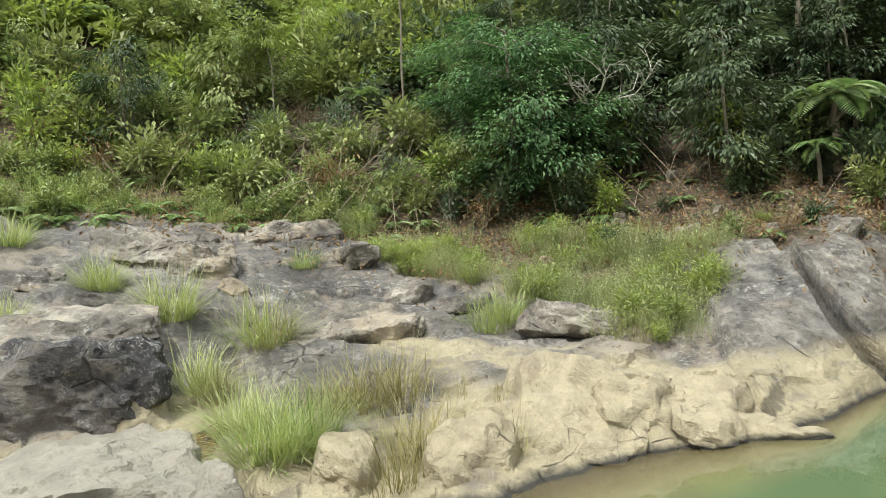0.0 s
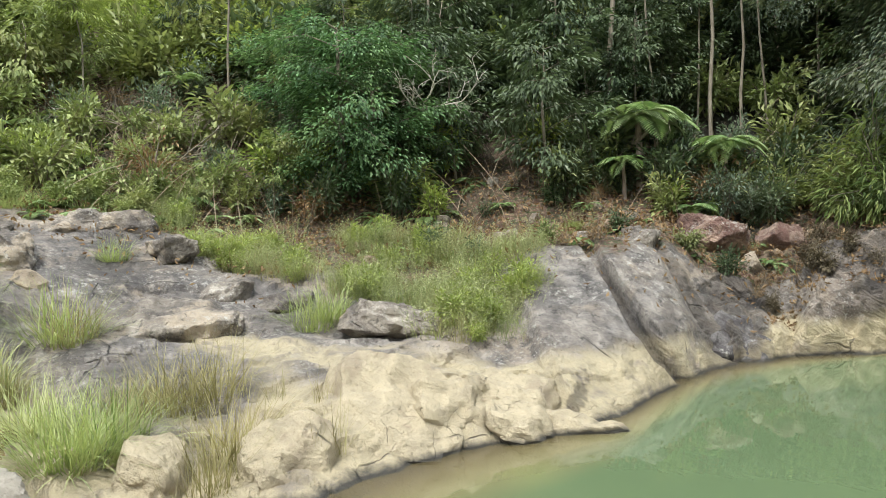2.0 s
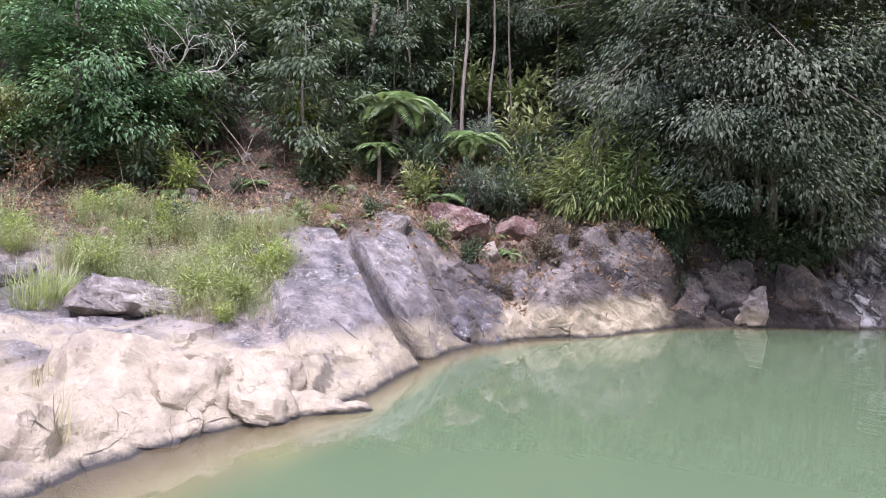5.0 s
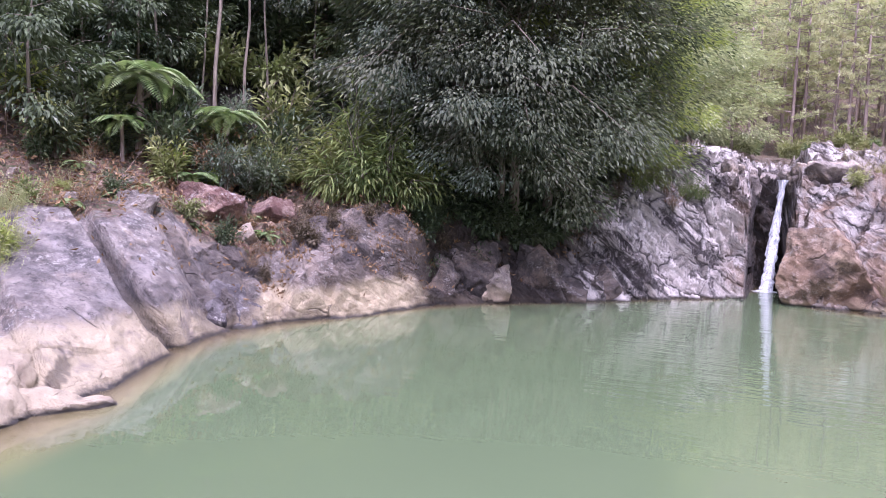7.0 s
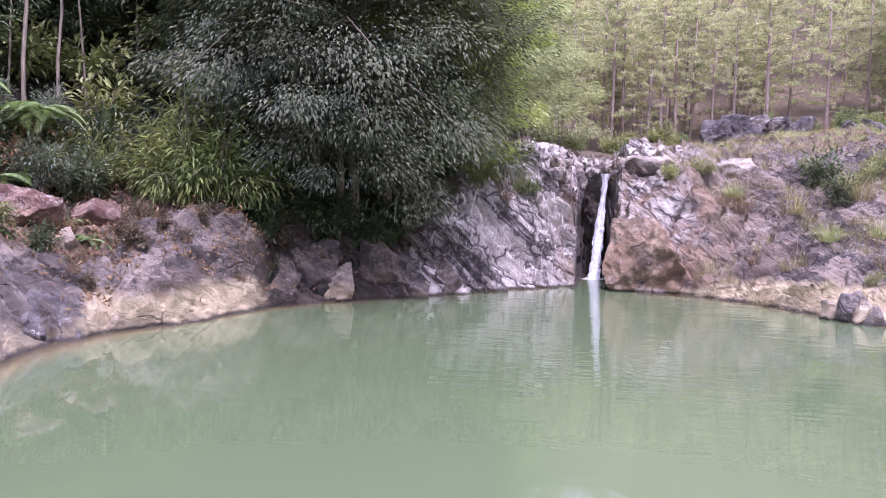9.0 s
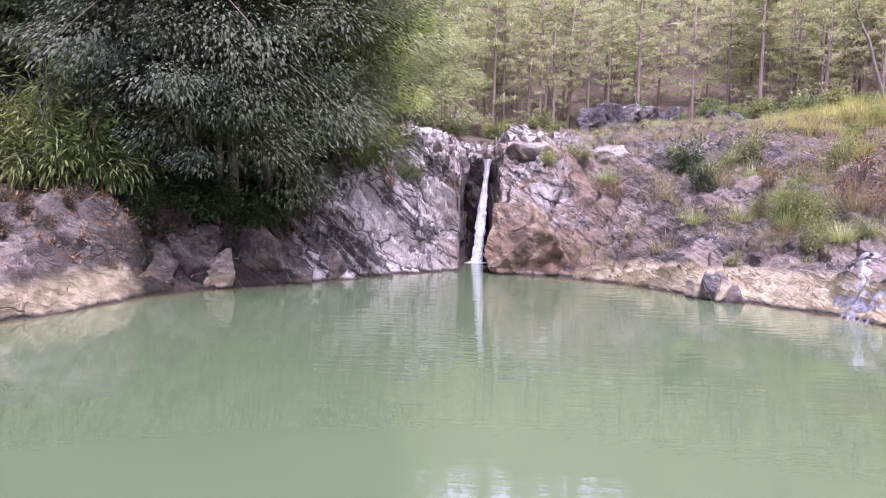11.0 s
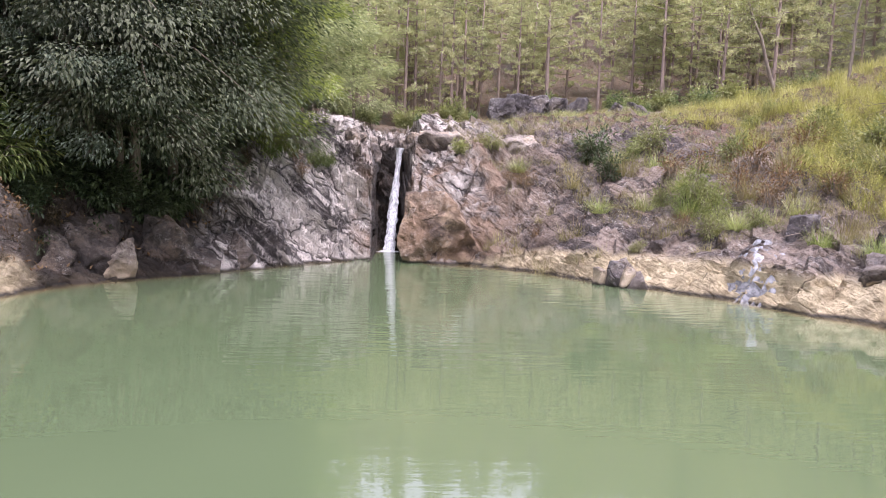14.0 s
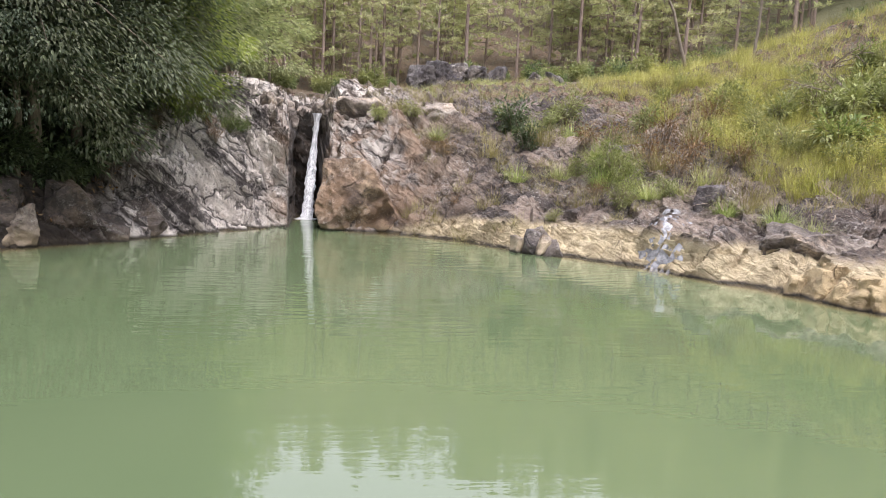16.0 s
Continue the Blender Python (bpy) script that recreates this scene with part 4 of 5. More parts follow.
def bare_branches(label, seed, size=1.4):
    """Dead, leafless branches forking outwards."""
    rg = random.Random(seed)
    bits = []

    def fork(p, d, long, thick, depth):
        pts, q = [p], p
        for i in range(3):
            d = (d + ball(rg) * 0.35).normalized()
            q = q + d * long / 3
            pts.append(q)
        bits.append(tube(pts, [thick, thick * 0.85, thick * 0.7, thick * 0.55], 4))
        if depth:
            for k in range(3):
                fork(pts[1 + k % 3], (d + ball(rg) * 0.9).normalized(), long * rg.uniform(0.5, 0.75), thick * 0.6, depth - 1)

    for k in range(3):
        fork(Vector((0, 0, 0)), (Vector((0.6, -0.3, 0.3)) + ball(rg) * 0.5).normalized(), size * 0.55, 0.026, 3)
    v, f = joined(bits)
    return tagged(piece("dead_branch", mesh_from("dead_branch", v, f, PALEBARK if "bleached" in label else BARK)), label, "branch")


PALEBARK = bark_material("bleached wood", (0.4, 0.36, 0.3), (0.62, 0.58, 0.5))


def pine(label, seed, tall=15.0, low=0.3, limbs=30, sprays=7, needles=12, big=1.0):
    """A tall pine: straight trunk and a layered, open crown of needle sprays."""
    rg = random.Random(seed)
    thing = base("pine_tree", label, "pine tree", "pine forest")
    top = Vector((rg.uniform(-0.3, 0.3), rg.uniform(-0.3, 0.3), tall))
    bits, lv = [tube([Vector((0, 0, -1)), top * 0.5, top], [0.17, 0.13, 0.03], 7)], Leaves()
    for i in range(limbs):
        h = low + (1 - low) * (i / limbs) ** 0.9
        foot = top * h
        a = i * 2.4 + rg.uniform(-0.5, 0.5)
        reach = (1 - h) * 2.6 + 0.9 + rg.uniform(-0.7, 0.7)
        tip = foot + Vector((math.cos(a) * reach, math.sin(a) * reach, reach * rg.uniform(-0.05, 0.35)))
        bits.append(tube([foot, foot.lerp(tip, 0.5) + Vector((0, 0, -0.08)), tip], [0.045, 0.03, 0.012], 4))
        for j in range(sprays):
            c = foot.lerp(tip, 0.35 + 0.65 * (j + rg.random()) / sprays) + Vector((rg.uniform(-0.45, 0.45), rg.uniform(-0.45, 0.45), rg.uniform(-0.05, 0.12)))
            for k in range(needles):
                o = ball(rg).normalized() + Vector((0, 0, 0.55))
                lv.leaf(c + Vector((rg.uniform(-0.12, 0.12), rg.uniform(-0.12, 0.12), 0)), o.normalized(), ball(rg), rg.uniform(0.25, 0.45) * big, 0.085 * big, 0.1)
    v, f = joined(bits)
    piece("trunk", mesh_from("trunk", v, f, PINEBARK, True), thing)
    piece("crown", lv.mesh("crown", NEEDLE), thing)
    return thing


def placed(ob, p, scale=1.0, spin=0.0, tilt=(0, 0)):
    ob.scale = (scale,) * 3
    ob.rotation_euler = (radians(tilt[0]), radians(tilt[1]), radians(spin))
    ob.location = p
    return ob


class Kind:
    """A few built plants of one kind, handed out as the first one and then as copies."""

    def __init__(self, *things):
        self.things, self.fresh, self.count = things, list(things), 0

    def put(self, p, scale=1.0, spin=0.0, tilt=(0, 0)):
        if self.fresh:
            return placed(self.fresh.pop(), p, scale, spin, tilt)
        ob = self.things[self.count % len(self.things)]
        self.count += 1
        return placed(copy_thing(ob, Matrix.Identity(4)), p, scale, spin, tilt)


class Mass:
    """Plants past counting, joined into one object."""

    def __init__(self):
        self.v, self.corner, self.size, self.n = [], [], [], 0

    def add(self, me, p, scale=1.0, spin=0.0):
        m = Matrix.LocRotScale(Vector(p), Euler((0, 0, radians(spin))), Vector((scale,) * 3))
        co, corner, size = np.empty(len(me.vertices) * 3), np.empty(len(me.loops), int), np.empty(len(me.polygons), int)
        me.vertices.foreach_get("co", co)
        me.loops.foreach_get("vertex_index", corner)
        me.polygons.foreach_get("loop_total", size)
        self.v.append(co.reshape(-1, 3) @ np.array(m.to_3x3()).T + np.array(m.translation))
        self.corner.append(corner + self.n)
        self.size.append(size)
        self.n += len(me.vertices)

    def done(self, name, label, category, material):
        me = bpy.data.meshes.new(name)
        v, corner, size = np.concatenate(self.v), np.concatenate(self.corner), np.concatenate(self.size)
        me.vertices.add(len(v)), me.loops.add(len(corner)), me.polygons.add(len(size))
        me.vertices.foreach_set("co", v.ravel())
        me.loops.foreach_set("vertex_index", corner)
        me.polygons.foreach_set("loop_start", np.concatenate([[0], np.cumsum(size)[:-1]]))
        me.update(calc_edges=True)
        me.materials.append(material)
        return tagged(piece(name, me), label, category, kind="stuff")


def leaf_mesh(thing):
    return next(c.data for c in thing.children if c.name.split(".")[0] in ("foliage", "blades", "crown"))


def leaf_meshes(thing):
    """The meshes of all that is leaf on a plant."""
    return [c.data for c in thing.children if c.name.split(".")[0] in ("foliage", "crown", "frond")]


rng = random.Random(11)
g1, g2 = [shrub("bushy green shrub with oval leaves on the hillside", GREEN, s, 1.5, 1.7, 620, 0.25, 0.4) for s in (1, 2)]
l1, l2 = [shrub("light yellow-green shrub on the hillside", LIME, s, 1.2, 1.6, 560, 0.23, 0.34) for s in (3, 4)]
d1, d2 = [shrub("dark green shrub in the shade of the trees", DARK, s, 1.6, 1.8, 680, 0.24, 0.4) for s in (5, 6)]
b1 = shrub("grey-green shrub with small dull leaves", BLUE, 7, 1.3, 1.5, 900, 0.15)
w1 = shrub("narrow-leaved bush like young bamboo", BAMBOO, 8, 1.9, 2.1, 1200, 0.22, 0.17, 0.45)
w2 = shrub("yellow-tipped narrow-leaved bush above the ledge", LIME, 9, 1.5, 1.6, 700, 0.28, 0.15, 0.3)
c1 = shrub("dry brown scrub with few leaves", DEAD, 10, 1.0, 1.5, 420, 0.13, 0.3, 0.2)
d3 = shrub("sparse dark creeper bush on the cliff", DARK, 13, 1.4, 1.7, 300, 0.3, 0.4)
placed(d3, ground_at(19, 20.2), 0.7)
o1 = shrub("yellow-green leafy shrub on the open slope", OLIVE, 12, 1.2, 1.6, 700, 0.18, 0.3)
shrubs_green, shrubs_lime, shrubs_dark, shrubs_blue, shrubs_olive = Kind(g1, g2), Kind(l1, l2), Kind(d1, d2), Kind(b1), Kind(o1)
shrubs_bamboo, shrubs_gold, shrubs_dry = Kind(w1), Kind(w2), Kind(c1)
f1, f2 = [fern_plant("green fern with arching fronds", s, 9, 0.75) for s in (1, 2)]
ferns = Kind(f1, f2)

# hillside undergrowth: single shrubs along the lower edge, one thicket behind
thicket = {"green": (Mass(), (g1, g2)), "lime": (Mass(), (l1, l2)), "dark": (Mass(), (d1, d2)), "blue": (Mass(), (b1,))}
kinds = {"green": shrubs_green, "lime": shrubs_lime, "dark": shrubs_dark, "blue": shrubs_blue}
for i in range(740):
    az = rng.uniform(13, 106) if i < 640 else rng.uniform(68, 106)
    r0 = float(np.interp(az, SEC_AZ, SEC_R[:, 7]))
    deep = 19 * rng.random() ** 1.1
    if 53 < az < 60 and deep < 1.6:
        continue
    p = ground_at(az, r0 + 0.2 + deep)
    # the darker leaf colour is picked where the wood lies in shade
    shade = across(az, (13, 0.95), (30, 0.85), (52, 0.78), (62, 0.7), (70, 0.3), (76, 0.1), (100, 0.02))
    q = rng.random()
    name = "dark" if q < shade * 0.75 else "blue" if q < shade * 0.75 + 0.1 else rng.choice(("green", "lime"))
    size = rng.uniform(0.55, 1.25) * across(deep, (0, 0.7), (3, 1.0), (19, 1.5))
    if deep < 4.5:
        if rng.random() < 0.28:
            ferns.put(p, rng.uniform(0.7, 1.4), rng.uniform(0, 360))
        elif rng.random() < 0.12:
            shrubs_dry.put(p, rng.uniform(0.7, 1.2), rng.uniform(0, 360))
        else:
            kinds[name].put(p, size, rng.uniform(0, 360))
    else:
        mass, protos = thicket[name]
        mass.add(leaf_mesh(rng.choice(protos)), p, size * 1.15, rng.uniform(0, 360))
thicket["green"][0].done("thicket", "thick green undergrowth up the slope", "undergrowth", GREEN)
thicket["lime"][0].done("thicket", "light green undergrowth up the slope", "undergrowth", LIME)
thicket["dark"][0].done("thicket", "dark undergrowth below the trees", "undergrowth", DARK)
thicket["blue"][0].done("thicket", "grey-green undergrowth up the slope", "undergrowth", BLUE)

# trees of the shaded bank, leaning out over the pool
shade_tree = Kind(*[broadleaf("tall shade tree with dull green leaves", MIDDLE, s, 8, 5.2, 10000, 0.17, 0.42, 0.11, 0.1, 0, 0.3, 28) for s in (31, 32)])
for az, r, s in ((13, 23.5, 1.1), (17, 23.5, 1.15), (22, 23.8, 1.15), (28, 23, 1.1), (38, 26, 1.1), (50, 27, 1.1), (63, 28, 1.0), (33, 25, 1.1)):
    shade_tree.put(ground_at(az, r), s, rng.uniform(0, 360))
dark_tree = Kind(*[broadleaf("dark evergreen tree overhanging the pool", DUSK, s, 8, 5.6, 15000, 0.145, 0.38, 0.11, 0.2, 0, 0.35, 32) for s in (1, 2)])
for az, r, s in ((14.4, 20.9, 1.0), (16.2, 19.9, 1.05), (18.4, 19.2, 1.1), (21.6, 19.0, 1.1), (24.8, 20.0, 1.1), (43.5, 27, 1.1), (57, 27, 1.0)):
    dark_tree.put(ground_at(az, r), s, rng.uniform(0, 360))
blue_tree = Kind(broadleaf("tree with drooping sprays of grey-green leaves", BLUE, 5, 6.0, 4.2, 8000, 0.15, 0.4, 0.09, 0.3, 0, 0.5, 18))
for az, r, s in ((24.2, 20.6, 1.05), (18.2, 20.8, 0.8), (36, 24, 0.9), (27.5, 21.2, 0.85), (15.0, 20.8, 0.75), (19.8, 18.9, 0.85), (23.4, 19.0, 0.95), (26.2, 19.6, 0.9)):
    blue_tree.put(ground_at(az, r), s, rng.uniform(0, 360))
green_tree = Kind(broadleaf("rounded bushy tree with bright green leaves", EMERALD, 6, 4.4, 3.6, 9000, 0.165, 0.42, 0.08, 0.03, 0, 0.25, 28))
for az, r, s in ((66.6, 19.0, 0.95), (64.6, 19.3, 0.85), (70.5, 21.5, 0.7), (29, 25, 1.3)):
    green_tree.put(ground_at(az, r), s, rng.uniform(0, 360))
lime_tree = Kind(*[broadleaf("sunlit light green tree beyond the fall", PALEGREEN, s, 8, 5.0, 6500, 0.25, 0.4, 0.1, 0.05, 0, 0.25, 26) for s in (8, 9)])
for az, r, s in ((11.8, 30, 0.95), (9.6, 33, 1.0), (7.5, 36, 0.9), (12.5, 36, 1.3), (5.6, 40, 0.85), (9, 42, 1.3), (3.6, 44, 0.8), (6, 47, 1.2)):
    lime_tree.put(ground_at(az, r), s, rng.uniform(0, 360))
sunlit = Kind(broadleaf("slim tree with sunlit yellow-green leaves beside the dark ones", LIME, 26, 8, 3.4, 7000, 0.16, 0.4, 0.09, 0.04, 0, 0.3, 28))
for az, r, s in ((9.8, 23.4, 0.9), (8.4, 26.0, 0.95), (12.2, 22.6, 1.05)):
    sunlit.put(ground_at(az, r), s, rng.uniform(0, 360))
sapling = Kind(broadleaf("young tree with tiers of green leaves", GREEN, 21, 3.4, 2.6, 2300, 0.19, 0.42, 0.04, 0.25, 0.05, 0.3, 15, 1.4), broadleaf("young tree with large drooping leaves", GREEN, 22, 2.8, 2.2, 900, 0.3, 0.36, 0.035, 0.2, 0.05, 0.55, 13, 1.4),
               broadleaf("young tree with light feathery leaves", LIME, 23, 3.2, 2.4, 2600, 0.17, 0.25, 0.035, 0.3, 0.08, 0.4, 14, 1.4))
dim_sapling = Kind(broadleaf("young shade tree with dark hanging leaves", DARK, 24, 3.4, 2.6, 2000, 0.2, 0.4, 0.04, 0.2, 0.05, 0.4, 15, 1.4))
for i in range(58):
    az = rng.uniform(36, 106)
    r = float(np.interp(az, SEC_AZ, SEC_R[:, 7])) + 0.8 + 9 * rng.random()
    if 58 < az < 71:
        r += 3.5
    # darker copies of the young trees go to the bank in shade
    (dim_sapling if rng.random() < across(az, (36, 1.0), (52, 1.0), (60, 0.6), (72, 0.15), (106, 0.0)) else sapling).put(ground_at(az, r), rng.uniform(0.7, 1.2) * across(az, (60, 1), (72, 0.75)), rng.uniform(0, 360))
for az, deep, s in ((58.5, 2.2, 0.9), (60.2, 3.0, 1.0), (61.5, 2.0, 0.8), (62.6, 3.4, 1.0), (59.5, 4.5, 1.1), (61.2, 5.0, 1.1)):
    r = float(np.interp(az, SEC_AZ, SEC_R[:, 7])) + deep
    (dim_sapling if s > 0.85 else shrubs_dark).put(ground_at(az, r), s, rng.uniform(0, 360))
for az, deep, s in ((57.6, 1.9, 0.9), (60.6, 1.7, 0.8), (62.2, 2.6, 1.0), (59.4, 2.8, 1.0)):
    ferns.put(ground_at(az, float(np.interp(az, SEC_AZ, SEC_R[:, 7])) + deep), s, rng.uniform(0, 360))
# slender trunks added only to carry the golden clumps of the tree mass
gold_tree = Kind(broadleaf("slender tree with a tuft of golden leaves", LIME, 25, 4.6, 1.5, 1500, 0.2, 0.2, 0.035, 0.72, 0, 0.6, 12))
for az, r, s in ((20.6, 20.2, 1.25), (17.2, 20.6, 1.2), (33.5, 23.0, 1.05), (84, 21.5, 0.75), (15.4, 20.6, 0.8)):
    gold_tree.put(ground_at(az, r), s, rng.uniform(0, 360))
for az, r, s in ((31.5, 18.4, 0.9), (29.6, 18.0, 1.15), (28.0, 18.1, 1.15), (33.4, 19.0, 0.8), (30.4, 18.8, 1.3), (26.6, 18.6, 1.0)):
    shrubs_bamboo.put(ground_at(az, r), s, rng.uniform(0, 360))
for az, r, s in ((25.8, 18.9, 0.85), (31, 18.4, 0.6)):
    shrubs_gold.put(ground_at(az, r), s, rng.uniform(0, 360))
for az, r, s in ((39.5, 17.9, 0.75), (37.8, 18.1, 0.6)):
    shrubs_blue.put(ground_at(az, r) + Vector((0, 0, 0.3)), s, rng.uniform(0, 360))

hanging = Mass()
for i in range(125):
    az = rng.uniform(11, 27)
    r = float(np.interp(az, SEC_AZ, SEC_R[:, 6])) + rng.uniform(0.5, 3.0)
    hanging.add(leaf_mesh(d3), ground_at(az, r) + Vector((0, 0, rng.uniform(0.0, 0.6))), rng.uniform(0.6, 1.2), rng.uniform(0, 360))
# extra dark bushes added to hide the trunks, in place of a shaded hollow
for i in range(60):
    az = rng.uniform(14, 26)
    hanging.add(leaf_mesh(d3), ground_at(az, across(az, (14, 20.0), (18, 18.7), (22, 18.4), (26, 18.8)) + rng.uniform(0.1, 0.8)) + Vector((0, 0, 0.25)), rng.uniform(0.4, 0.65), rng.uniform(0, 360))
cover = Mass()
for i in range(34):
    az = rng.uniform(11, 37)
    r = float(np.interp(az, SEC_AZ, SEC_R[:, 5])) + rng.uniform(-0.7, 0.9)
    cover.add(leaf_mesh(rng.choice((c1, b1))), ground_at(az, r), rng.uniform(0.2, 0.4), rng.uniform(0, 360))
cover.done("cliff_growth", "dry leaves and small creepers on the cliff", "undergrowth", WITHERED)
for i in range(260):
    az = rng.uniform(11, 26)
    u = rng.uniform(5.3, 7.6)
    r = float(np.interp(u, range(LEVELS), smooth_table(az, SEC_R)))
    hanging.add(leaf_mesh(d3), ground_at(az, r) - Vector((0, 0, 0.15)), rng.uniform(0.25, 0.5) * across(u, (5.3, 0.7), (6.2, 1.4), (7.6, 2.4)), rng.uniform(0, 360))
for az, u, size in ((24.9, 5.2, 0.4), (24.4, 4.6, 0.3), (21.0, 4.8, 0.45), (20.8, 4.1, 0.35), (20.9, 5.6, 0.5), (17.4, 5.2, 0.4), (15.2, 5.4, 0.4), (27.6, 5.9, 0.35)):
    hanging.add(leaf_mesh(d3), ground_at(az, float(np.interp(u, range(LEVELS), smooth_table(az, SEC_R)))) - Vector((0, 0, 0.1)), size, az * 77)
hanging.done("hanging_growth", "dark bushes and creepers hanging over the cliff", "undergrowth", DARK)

# slender trunks
pole_kind = Kind(pole_tree("slender pale trunk in the shaded wood", 1, 9, 0.05, (0.03, 0.0)), pole_tree("slender pale trunk in the shaded wood", 2, 9, 0.034, (0.06, 0.02)))
for az, r, s, spin in ((74.8, 22.5, 1.0, 0), (47.2, 20.4, 1.35, 20), (47.9, 22.4, 0.9, 20), (44.0, 20.6, 0.9, 200), (40.4, 20.3, 1.0, 40), (41.4, 20.8, 0.8, 60), (38.4, 20.8, 0.8, 20), (36.6, 21.2, 0.9, 200), (60.4, 22.5, 1.0, 60), (43, 24, 1.0, 90), (36, 23, 0.8, 120), (52, 25, 1.2, 10), (56, 26, 1.1, 50), (68.5, 26, 1.0, 70)):
    pole_kind.put(ground_at(az, r), s, spin)
placed(bare_branches("bleached dead branches reaching out of the bushes", 4, 1.9), (-16.7, 9.3, 5.3), 1.0, 20)
placed(bare_branches("dead twigs below the tree fern", 5, 1.2), (-13.3, 12.9, 4.1), 1.0, 60)

for i in range(46):
    az = rng.uniform(33, 66)
    r = float(np.interp(az, SEC_AZ, SEC_R[:, 7])) + rng.uniform(-2.6, 1.8)
    if rng.random() < 0.4:
        ferns.put(ground_at(az, r), rng.uniform(0.35, 0.75), rng.uniform(0, 360))
    else:
        rng.choice((shrubs_dark, shrubs_green, shrubs_dry)).put(ground_at(az, r), rng.uniform(0.2, 0.45), rng.uniform(0, 360))

litter = Leaves()
for i in range(9000):
    az = rng.uniform(12, 70) if i < 6000 else rng.uniform(70, 105)
    r = float(np.interp(az, SEC_AZ, SEC_R[:, 7])) + rng.gauss(0.0, 1.5)
    litter.leaf(ground_at(az, r) + Vector((0, 0, 0.06 + 0.12 * rng.random())), ball(rng).normalized(), ball(rng), rng.uniform(0.06, 0.16), rng.uniform(0.03, 0.07))
for i in range(3600):
    az = rng.uniform(11, 37)
    r = float(np.interp(rng.uniform(3.6, 6.8), range(LEVELS), smooth_table(az, SEC_R)))
    if noise.noise(Vector((az * 0.5, r * 1.3, 4.2))) > -0.05:
        litter.leaf(ground_at(az, r) + Vector((0, 0, 0.03)), ball(rng).normalized(), ball(rng), rng.uniform(0.06, 0.16), rng.uniform(0.03, 0.06))
tagged(piece("leaf_litter", litter.mesh("leaf_litter", DEAD)), "dry brown leaf litter on the bank", "litter", kind="stuff")
for i in range(26):
    az = rng.uniform(34, 66)
    r = float(np.interp(az, SEC_AZ, SEC_R[:, 7])) + rng.uniform(-2.2, 2.0)
    z = ground_at(az, r).z
    size = rng.uniform(0.2, 0.5)
    rock("loose stone on the brown earth", rng.choice((BOULDER, RUSTY)), az, r, z, z + size * 0.6, size, size * 0.8, 70 + i, rng.uniform(0, 90), (0, 0), 9, 0.1, "stone")

tangle = Leaves()
for i in range(2600):
    az = rng.uniform(-42, -11)
    r = across(az, (-42, 18.5), (-30, 19.5), (-11, 21.5)) + 9 * rng.random()
    if noise.noise(Vector((az * 0.3, r * 0.45, 2))) < -0.05:
        continue
    way = Vector((rng.uniform(-1, 1), rng.uniform(-0.6, 0.3), rng.uniform(-0.1, 0.4)))
    tangle.blade(ground_at(az, r) + Vector((0, 0, 0.04)), way, Vector((rng.uniform(-0.4, 0.4), 0, -0.5)), rng.uniform(0.4, 1.1), rng.uniform(0.012, 0.03), 4)
tagged(piece("dry_stalks", tangle.mesh("dry_stalks", TWIG)), "tangle of dry brown stalks lying on the rocky slope", "undergrowth", kind="stuff")
brush = Leaves()
for i in range(700):
    az = rng.uniform(33, 105) if i < 250 else rng.uniform(70, 96)
    r = float(np.interp(az, SEC_AZ, SEC_R[:, 7])) + rng.uniform(-0.5, 5)
    way = Vector((rng.uniform(-0.6, 0.6), rng.uniform(-0.6, 0.6), 0.8))
    brush.blade(ground_at(az, r), way, Vector((rng.uniform(-0.8, 0.8), rng.uniform(-0.8, 0.8), -0.4)), rng.uniform(0.8, 2.2), rng.uniform(0.01, 0.025), 4)
tagged(piece("dead_stalks", brush.mesh("dead_stalks", TWIG)), "dead stalks and vines among the undergrowth", "undergrowth", kind="stuff")
twigs = Kind(bare_branches("tangle of dead brown twigs among the shrubs", 9, 2.0), bare_branches("tangle of dead brown twigs among the shrubs", 10, 1.7))
for az, r, s in ((78.5, 19.5, 1.0), (80, 20.5, 1.1), (77, 20.8, 0.9), (72, 19.8, 0.8), (88, 20.5, 0.9), (59, 20.5, 0.8), (56, 21, 1.0), (93, 21, 0.8), (34, 20, 0.8), (20.5, 19.2, 0.9), (25, 19.3, 0.8), (16.5, 19.8, 0.9)):
    twigs.put(ground_at(az, r) + Vector((0, 0, 0.2)), s, rng.uniform(0, 360), (-50, 0))

for i in range(58):
    az = rng.uniform(35, 52.5)
    r = across(az, (35, 18.2), (44, 17.6), (52.5, 18.2)) + 2.2 * rng.random()
    q = rng.random()
    kind = ferns if q < 0.25 else shrubs_blue if q < 0.42 else shrubs_green if q < 0.6 else shrubs_dark if q < 0.9 else shrubs_dry
    kind.put(ground_at(az, r), rng.uniform(0.4, 0.8), rng.uniform(0, 360))

# tree ferns on the shaded bank
tree_fern = Kind(fern_plant("tree fern with pale arching fronds", 3, 19, 1.15, 1.4, None, 0.7))
for az, r, s in ((45.4, 18.6, 1.15), (44.0, 18.9, 0.9), (39.6, 18.6, 0.9), (47.6, 19.4, 0.8), (46.4, 18.2, 0.6)):
    tree_fern.put(ground_at(az, r), s, rng.uniform(0, 360))
for az, r, z, s in ((96, 27, 9.3, 1.6), (78, 22, 6.2, 1.1), (101, 24, 7.5, 1.3)):
    ferns.put(ground_at(az, r) + Vector((0, 0, 0.9)), s, rng.uniform(0, 360))

